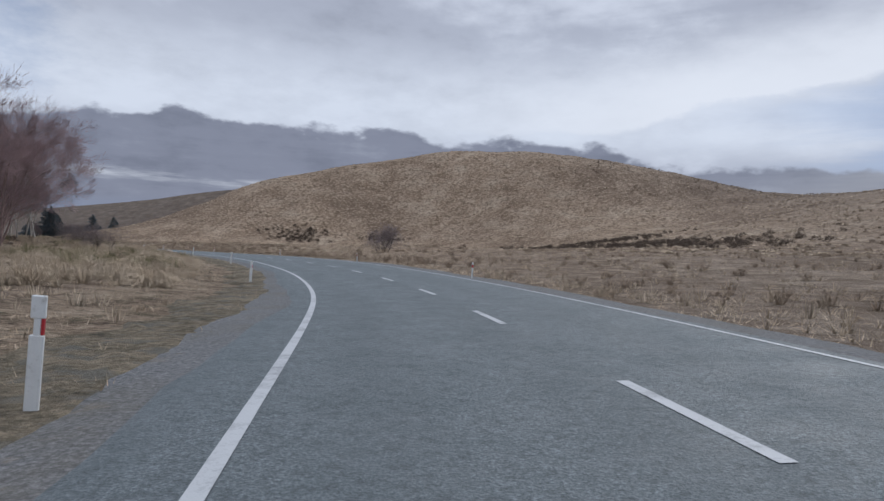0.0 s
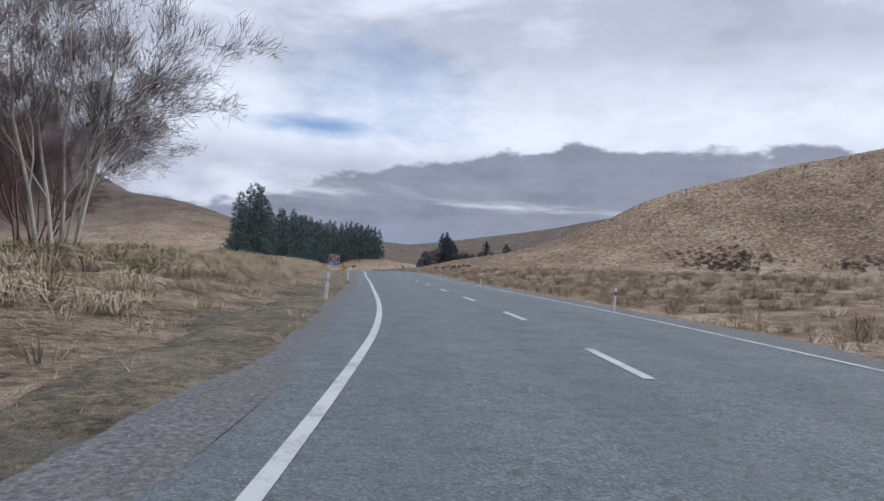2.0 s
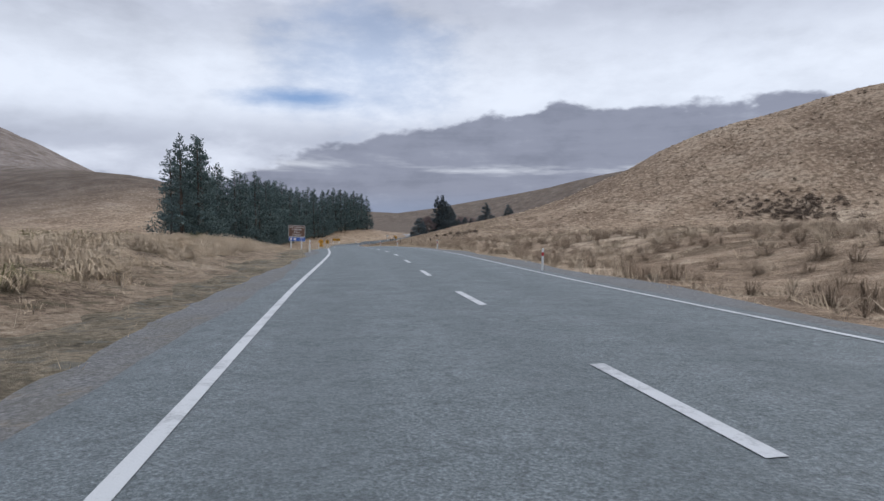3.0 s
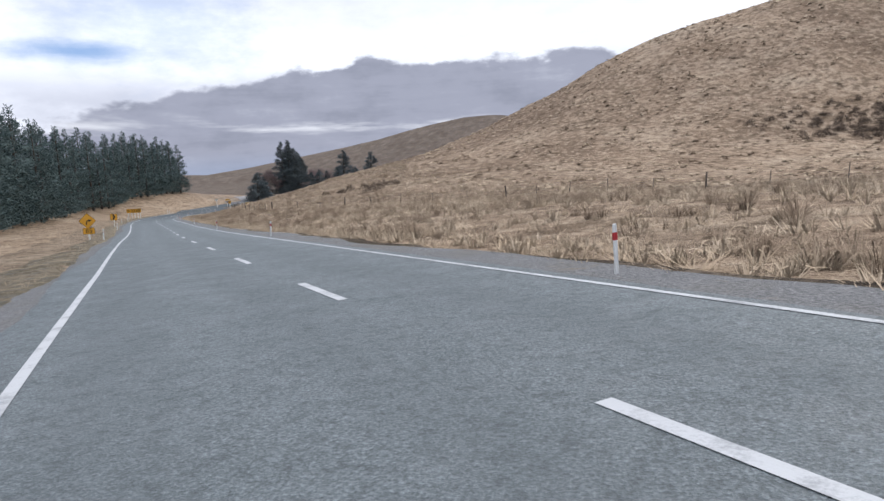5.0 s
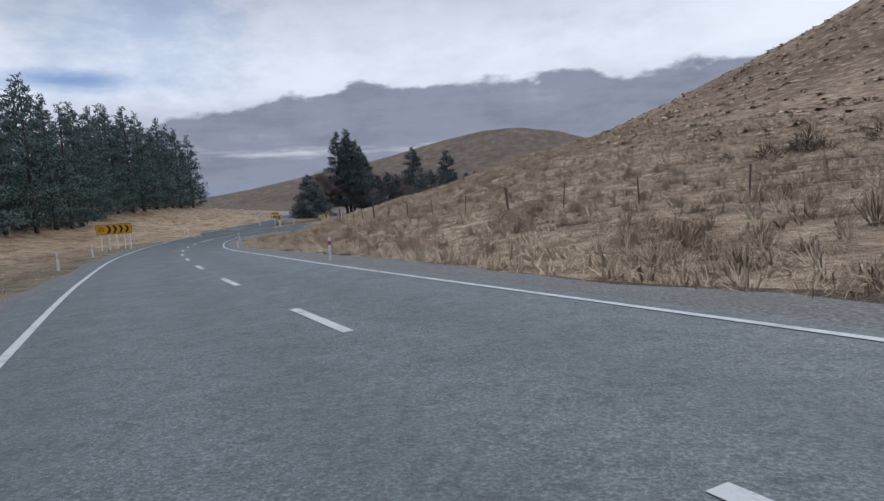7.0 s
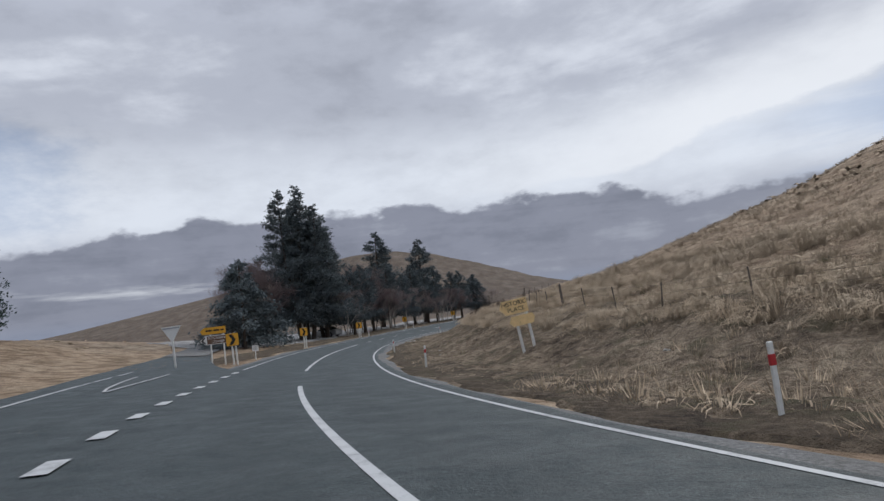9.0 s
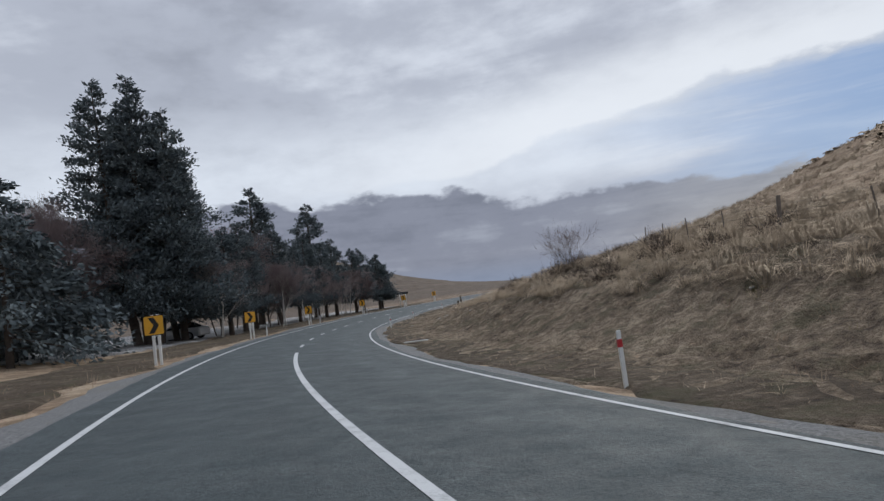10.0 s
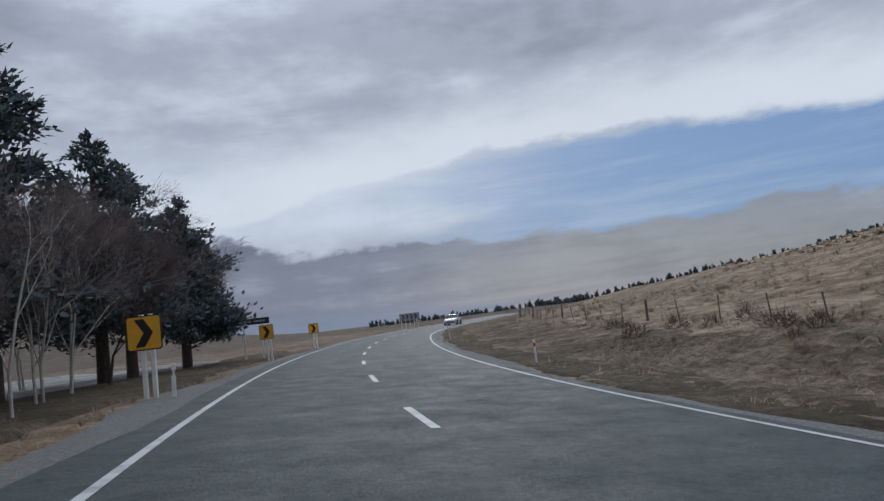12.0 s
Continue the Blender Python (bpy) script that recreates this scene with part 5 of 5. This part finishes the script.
# leafless willows and birches by the first bend
WILLOWS = [bare_tree_meshes(tr, 11, 0.30, 4, 23000, BARK_WILLOW, TWIGS_PINK, 0.55) for _ in range(3)]
BIRCHES = [bare_tree_meshes(tr, 11, 0.08, 2, 9000, BARK_WHITE, TWIGS_GREY, 0.38) for _ in range(2)]
for s, o, sc in ((50, -21.0, 0.85), (58, -19.6, 0.9), (63, -29, 0.95), (70, -21, 0.98), (75, -26, 1.02), (80, -20.0, 0.95), (86, -24.5, 0.9), (66, -36, 0.95), (90, -29, 0.9), (78, -35, 0.95), (98, -28, 0.8), (92, -22.5, 0.8), (100, -18.2, 0.62), (104, -19.3, 0.6), (108, -21.5, 0.6), (98, -20.5, 0.7)):
    x, y = beside(s, o)
    plant("willow_tree", WILLOWS[tr.randint(3)], x, y, sc, tr.uniform(0, 360), "leafless reddish willow with dense fine twigs", "tree", "bare roadside trees")
for s, o, sc in ((96, -15.3, 0.92), (98.5, -15.6, 0.95), (102, -17.2, 0.84), (91, -17.6, 0.8), (94, -20, 0.85)):
    x, y = beside(s, o)
    plant("birch_tree", BIRCHES[tr.randint(2)], x, y, sc, tr.uniform(0, 360), "leafless birch with white papery stems", "tree", "bare roadside trees")

# conifers and birches along the last bend
TALLS = [conifer_meshes(tr, 21, 4.7, 2.2, 290, NEEDLES_DARK, "cone", ((0, 0, 1.0), (-2.3, 0.5, 0.97), (1.9, -1.3, 0.86), (0.4, 2.1, 0.92)), 0.018, 0.58, 1)]
FIRS = [conifer_meshes(tr, 8.8, 4.4, 0.8, 330, NEEDLES_DARK, "fir", ((0, 0, 1.0),), 0.02, 0.62, 1) for _ in range(2)]
DARKS = [conifer_meshes(tr, 14, 4.3, 2.4, 210, NEEDLES_DARK, "cone", ((0, 0, 1.0),), 0.026, 0.68, 1) for _ in range(3)]
ROUND = conifer_meshes(tr, 9.0, 3.2, 1.4, 260, NEEDLES_DARK, "cone", ((0, 0, 1.0), (0.9, 0.5, 0.86)), 0.026, 0.6, 1)
BIRCH_B = [bare_tree_meshes(tr, 10, 0.14, 2, 14000, BARK_DARK, TWIGS_BROWN, 0.45, 0.25) for _ in range(2)]
BIRCH_W = [bare_tree_meshes(tr, 10, 0.14, 2, 9000, BARK_WHITE, TWIGS_GREY, 0.45, 0.15) for _ in range(2)]
for s, o, sc in ((415.8, -13.6, 1.0), (419.6, -12.6, 0.80)):
    x, y = beside(s, o)
    plant("cypress_tree", TALLS[0], x, y, sc, 20 * s, "tall dense dark green cypress", "tree", "trees along the bend")
for s, o, sc in ((400.3, -14.0, 1.12), (404.5, -16.3, 1.12)):
    x, y = beside(s, o)
    plant("fir_tree", FIRS[0 if s < 405 else 1], x, y, sc, tr.uniform(0, 360), "broad dark fir with drooping tiered boughs", "tree", "trees along the bend")
for s, o, sc in ((446.2, -16.7, 1.26), (458.3, -14.5, 1.2), (422.5, -9.9, 0.68), (427, -10.3, 0.74), (431.5, -11.0, 0.70), (436.5, -10.4, 0.80), (441, -9.7, 0.66), (446, -10.4, 0.78), (450.5, -9.9, 0.70), (455, -10.2, 0.78), (461, -9.6, 0.70), (466, -10.4, 0.72), (474, -10.5, 0.6)):
    x, y = beside(s, o)
    plant("pine_tree", DARKS[tr.randint(3)], x, y, sc, tr.uniform(0, 360), "dark conifer with a bare lower trunk", "tree", "trees along the bend")
x, y = beside(470.0, -9.3)
plant("pine_tree", ROUND, x, y, 1.0, 40, "rounded dark conifer at the end of the tree row", "tree", "trees along the bend")
for s, o, sc in ((409, -16.5, 0.9), (412, -17.5, 0.95), (424, -11.6, 0.7), (434, -12, 0.75), (441, -11.8, 0.72), (448, -9.0, 0.6), (459, -8.8, 0.56), (429.5, -8.8, 0.58), (429.5, -13.5, 0.95), (430, -17, 0.95), (451, -18, 0.95), (440, -17, 0.9)):
    x, y = beside(s, o)
    plant("larch_tree", BIRCH_B[tr.randint(2)], x, y, sc, tr.uniform(0, 360), "leafless brown larch with a dark trunk", "tree", "trees along the bend")
for s, o, sc in ((418, -9.0, 0.55), (433, -8.9, 0.6), (444, -8.9, 0.6), (456, -8.6, 0.56), (464, -14, 0.6)):
    x, y = beside(s, o)
    plant("birch_tree", BIRCH_W[tr.randint(2)], x, y, sc, tr.uniform(0, 360), "leafless birch with pale peeling bark", "tree", "trees along the bend")
tb = np.random.RandomState(77)
SLIM = [bare_tree_meshes(tb, 10, 0.07, 2, 6500, BARK_WHITE, TWIGS_GREY, 0.36, 0.1) for _ in range(2)]
for k, (s, o, sc) in enumerate(((449.4, -7.3, 0.42), (453, -8.2, 0.46), (446, -8.8, 0.46), (430.5, -7.8, 0.5), (438.5, -8.4, 0.5))):
    x, y = beside(s, o)
    plant("birch_tree", SLIM[k % 2], x, y, sc, 70 * k, "slim leafless birch with mottled white stems", "tree", "trees along the bend")
# bare shrubs
SHRUBS = [bare_tree_meshes(tr, 2.6, 0.6, 6, 1900, BARK_DARK, TWIGS_GREY, 0.6) for _ in range(2)]
for s, o, sc in ((77, 21, 1.15), (81, 23, 0.9), (60, -13, 0.7), (84, -14, 0.8), (74, -13.5, 0.7)):
    x, y = beside(s, o)
    plant("bare_shrub", SHRUBS[tr.randint(2)], x, y, sc, tr.uniform(0, 360), "leafless twiggy grey-brown shrub", "shrub", "bare shrubs")
SAPLING = bare_tree_meshes(tr, 3.2, 0.26, 6, 900, BARK_DARK, TWIGS_GREY, 0.4)
x, y = beside(393.6, 11.6)
plant("bare_sapling", SAPLING, x, y, 0.56, 30, "leafless upright sapling on the bank top", "shrub", "bare shrubs")
# far shelter belts on the plain
fw = np.random.RandomState(8)
az = np.radians(fw.uniform(24, 75, 560))
dist = np.where(np.degrees(az) > 40, fw.uniform(420, 470, len(az)), fw.uniform(560, 700, len(az)))
fx_ = np.column_stack([-197 + np.sin(az) * dist, 368 + np.cos(az) * dist])
crest_az = np.radians(np.linspace(38, 72, 230)) + fw.normal(0, 0.004, 230)
reach = np.linspace(60, 420, 60)
for a in crest_az:
    line_xy = np.column_stack([-197 + np.sin(a) * reach, 368 + np.cos(a) * reach])
    k = int(np.argmax((ground_height(line_xy) + 11.4) / reach))
    fx_ = np.vstack([fx_, line_xy[k] + (math.sin(a) * 6, math.cos(a) * 6)])
cone_v, cone_f = tussock_template(fw, 26, 7.0, 2.6, 1.3)


STRAW = random_tint("straw_blades", [(0.0, (0.40, 0.29, 0.185)), (0.5, (0.58, 0.445, 0.30)), (1.0, (0.74, 0.595, 0.43))], 0.85, True, 0.3, 0.75)
BROWN_GRASS = random_tint("brown_blades", [(0.0, (0.21, 0.145, 0.095)), (0.5, (0.35, 0.25, 0.165)), (1.0, (0.49, 0.375, 0.26))], 0.85, True, 0.3, 0.75)
GREEN_GRASS = random_tint("olive_blades", [(0.0, (0.09, 0.085, 0.035)), (0.6, (0.25, 0.215, 0.105)), (1.0, (0.44, 0.36, 0.20))], 0.85, True, 0.3, 0.75)
SCRUB = random_tint("scrub_twigs", [(0.0, (0.07, 0.052, 0.04)), (0.6, (0.14, 0.105, 0.078)), (1.0, (0.23, 0.17, 0.12))], 0.9, True, 0.5, 0.4)

gr = np.random.RandomState(11)
TALL = [joined(mop_template(gr, 42, 0.46, 0.70, 0.010), tussock_template(gr, 40, 0.46, 0.70, 0.008)) for _ in range(5)]
MID = [joined(mop_template(gr, 4, 0.24, 0.42, 0.018), tuft_template(gr, 20, 0.28, 0.46, 0.019)) for _ in range(3)] + [tuft_template(gr, 26, 0.34, 0.52, 0.026) for _ in range(2)]
LOW = [mop_template(gr, 6, 0.22, 0.52, 0.19) for _ in range(5)]
TURF = [tuft_template(gr, 11, 0.17, 0.36, 0.022) for _ in range(5)]


def patchy(p, seed, size, cut):
    return wave(p[:, 0], p[:, 1], seed, size) > cut


def sow(name, n, s0, s1, o0, o1, lo, hi, templates, mat, label, seed=0, size=0, cut=-9.0, power=1.0):
    p, s, o = verge_places(gr, n, s0, s1, o0, o1, power)
    if size:
        k = patchy(p, seed, size, cut)
        p = p[k]
    return scatter(name, p, gr.uniform(lo, hi, len(p)), templates, gr, mat, label, "grass")


# tall clumps close to the road
sow("tall_tussocks", 1600, 20, 168, -8.0, -18, 0.85, 1.6, TALL, STRAW, "tall straw-coloured tussock grass on the verge", power=1.3)
sow("tall_tussocks", 340, 30, 168, -8.2, -18, 1.1, 1.9, TALL, GREEN_GRASS, "tall olive tussock grass on the verge", 31, 14, 0.05)
sow("tall_tussocks", 800, 88, 178, 5.6, 18, 0.6, 1.15, TALL, BROWN_GRASS, "tall brown tussock grass on the bank", power=1.2)
sow("tall_tussocks", 420, 80, 175, 6.2, 22, 0.6, 1.2, TALL, STRAW, "tall straw-coloured tussock grass on the bank")
sow("tall_tussocks", 500, -10, 90, 7, 40, 0.6, 1.1, TALL, BROWN_GRASS, "brown tussock clumps beside the road", 33, 18, 0.0)
sow("tall_tussocks", 260, 222, 300, 6.4, 13, 0.8, 1.35, TALL, BROWN_GRASS, "large drooping brown tussocks at the slope foot", 36, 10, 0.0)
sow("tall_tussocks", 1300, 322, 425, 9.6, 20, 0.8, 1.5, TALL, STRAW, "straw tussock grass along the lip of the cut bank", 34, 12, -0.5, 1.4)
sow("tall_tussocks", 330, 430, 530, 8.6, 22, 0.5, 1.0, TALL, BROWN_GRASS, "brown tussocks round the paddock fence", 37, 9, 0.0)
sow("tall_tussocks", 380, 240, 450, 10, 30, 0.5, 0.95, TALL, STRAW, "straw tussock grass on the bank", 35, 12, 0.0)
sow("tall_tussocks", 190, 36, 98, 5.9, 9.5, 0.7, 1.2, TALL, BROWN_GRASS, "brown tussock clumps close to the seal", 38, 9, -0.1)
sow("tall_tussocks", 1500, 170, 330, 5.8, 30, 0.55, 1.1, TALL, BROWN_GRASS, "drooping brown tussocks over the lower slope", 39, 14, -0.05, 1.5)
# middling clumps
sow("tussock_grass", 4200, -20, 170, -7.0, -45, 0.6, 1.3, MID, STRAW, "knee-high pale dry grass", power=1.5)
sow("tussock_grass", 4200, -20, 180, 5.2, 60, 0.6, 1.3, MID, STRAW, "knee-high pale dry grass", power=1.5)
sow("tussock_grass", 2600, -20, 180, 5.2, 70, 0.7, 1.4, MID, BROWN_GRASS, "knee-high brown dry grass", 41, 16, 0.0, 1.4)
sow("tussock_grass", 3000, 165, 350, -7.2, -24, 0.35, 0.8, MID, STRAW, "short pale dry grass on the verge", power=1.3)
sow("tussock_grass", 12000, 165, 345, 5.0, 46, 0.7, 1.4, MID, STRAW, "knee-high pale dry grass on the slope", power=1.5)
sow("tussock_grass", 4500, 165, 345, 6.0, 55, 0.8, 1.5, MID, BROWN_GRASS, "knee-high brown dry grass on the slope", 43, 11, 0.05, 1.3)
sow("tussock_grass", 3200, 318, 400, 9.0, 40, 0.6, 1.1, MID, STRAW, "pale straw grass over the bank", power=1.3)
sow("tussock_grass", 4200, 340, 500, 11, 60, 0.5, 1.2, MID, STRAW, "pale dry grass on the bank", power=1.5)
sow("tussock_grass", 6500, 322, 452, 5.6, 14, 0.35, 0.95, MID, BROWN_GRASS, "short brown dead grass on the cut bank")
sow("tussock_grass", 2200, 325, 450, 6.5, 15, 0.4, 1.0, MID, GREEN_GRASS, "short olive dead grass on the cut bank", 46, 9, 0.0)
sow("tussock_grass", 3000, 340, 500, 7.0, 50, 0.5, 1.3, MID, BROWN_GRASS, "brown dry grass on the bank", 45, 10, 0.0, 1.3)
# turf at the gravel's edge
sow("short_turf", 9000, -10, 345, -5.2, -9.5, 0.5, 1.3, TURF, STRAW, "short dead turf along the shoulder")
sow("short_turf", 7000, -10, 345, -4.75, -6.6, 0.35, 0.9, TURF, GREEN_GRASS, "short olive turf along the shoulder", 51, 7, 0.1)
sow("short_turf", 5200, -10, 500, 4.6, 7.5, 0.5, 1.3, TURF, STRAW, "short dead turf along the shoulder")
sow("short_turf", 3800, 370, 500, -5.4, -14, 0.5, 1.2, TURF, BROWN_GRASS, "thin dead turf under the trees")
# open hillsides, too many to count
hx = np.column_stack([gr.uniform(-190, 150, 30000), gr.uniform(60, 420, 30000)])
hs, ho = nearest(hx)
hx = hx[(ho > 34) & (wave(hx[:, 0], hx[:, 1], 61, 22) > -0.35)]
hp = np.column_stack([hx, ground_height(hx) - 0.05])
cut_ = gr.uniform(size=len(hp)) < 0.6
scatter("hill_tussocks", hp[cut_], gr.uniform(0.7, 1.7, cut_.sum()), LOW, gr, STRAW, "pale tussocks dotted over the hillside", "grass")
scatter("hill_tussocks", hp[~cut_], gr.uniform(0.7, 1.7, (~cut_).sum()), LOW, gr, BROWN_GRASS, "brown tussocks dotted over the hillside", "grass")
fx = np.column_stack([gr.uniform(-330, -20, 8000), gr.uniform(-20, 420, 8000)])
fs_, fo = nearest(fx)
fx = fx[(fo < -20) & (fo > -160)]
scatter("field_tussocks", np.column_stack([fx, ground_height(fx) - 0.05]), gr.uniform(0.5, 1.2, len(fx)), LOW, gr, STRAW, "pale tussocks over the flat paddock", "grass")

# scrub
sc_p = []
for cx, cy, rx_, ry_, n_ in ((44, 130, 26, 26, 260), (44, 190, 24, 10, 200), (-64, 268, 11, 4, 80), (-58, 275, 10, 7, 90), (-28, 277, 10, 6, 60), (-135, 241, 5, 4, 12), (-142, 240, 3, 2, 5), (-70, 276, 12, 5, 40)):
    sc_p.append(np.column_stack([cx + gr.normal(0, rx_ / 2, n_), cy + gr.normal(0, ry_ / 2, n_)]))
sc_p = np.concatenate(sc_p)
THORN = [bush_template(gr, 230, 0.62, 0.72, 0.013) for _ in range(4)]
scatter("thorn_scrub", np.column_stack([sc_p, ground_height(sc_p) - 0.05]), gr.uniform(0.7, 1.6, len(sc_p)), THORN, gr, SCRUB, "dark leafless thorn scrub in low patches", "scrub")
bz = np.concatenate([verge_places(gr, 90, 48, 104, -13, -30)[0], verge_places(gr, 60, 382, 402, 10.2, 17)[0], verge_places(gr, 26, 425, 470, 9.0, 13)[0]])
scatter("undergrowth", bz, gr.uniform(0.5, 1.05, len(bz)), THORN, gr, SCRUB, "dark dead undergrowth beneath the bare trees", "scrub")
scatter("far_shelter_belt", np.column_stack([fx_, ground_height(fx_) - 0.3]), np.where(np.arange(len(fx_)) < 560, fw.uniform(0.5, 1.15, len(fx_)), 0.0022 * np.hypot(fx_[:, 0] + 197, fx_[:, 1] - 368) * fw.uniform(0.5, 1.0, len(fx_))), [(cone_v, cone_f)], fw, NEEDLES_DARK, "dark shelter belts far across the plain", "far trees")
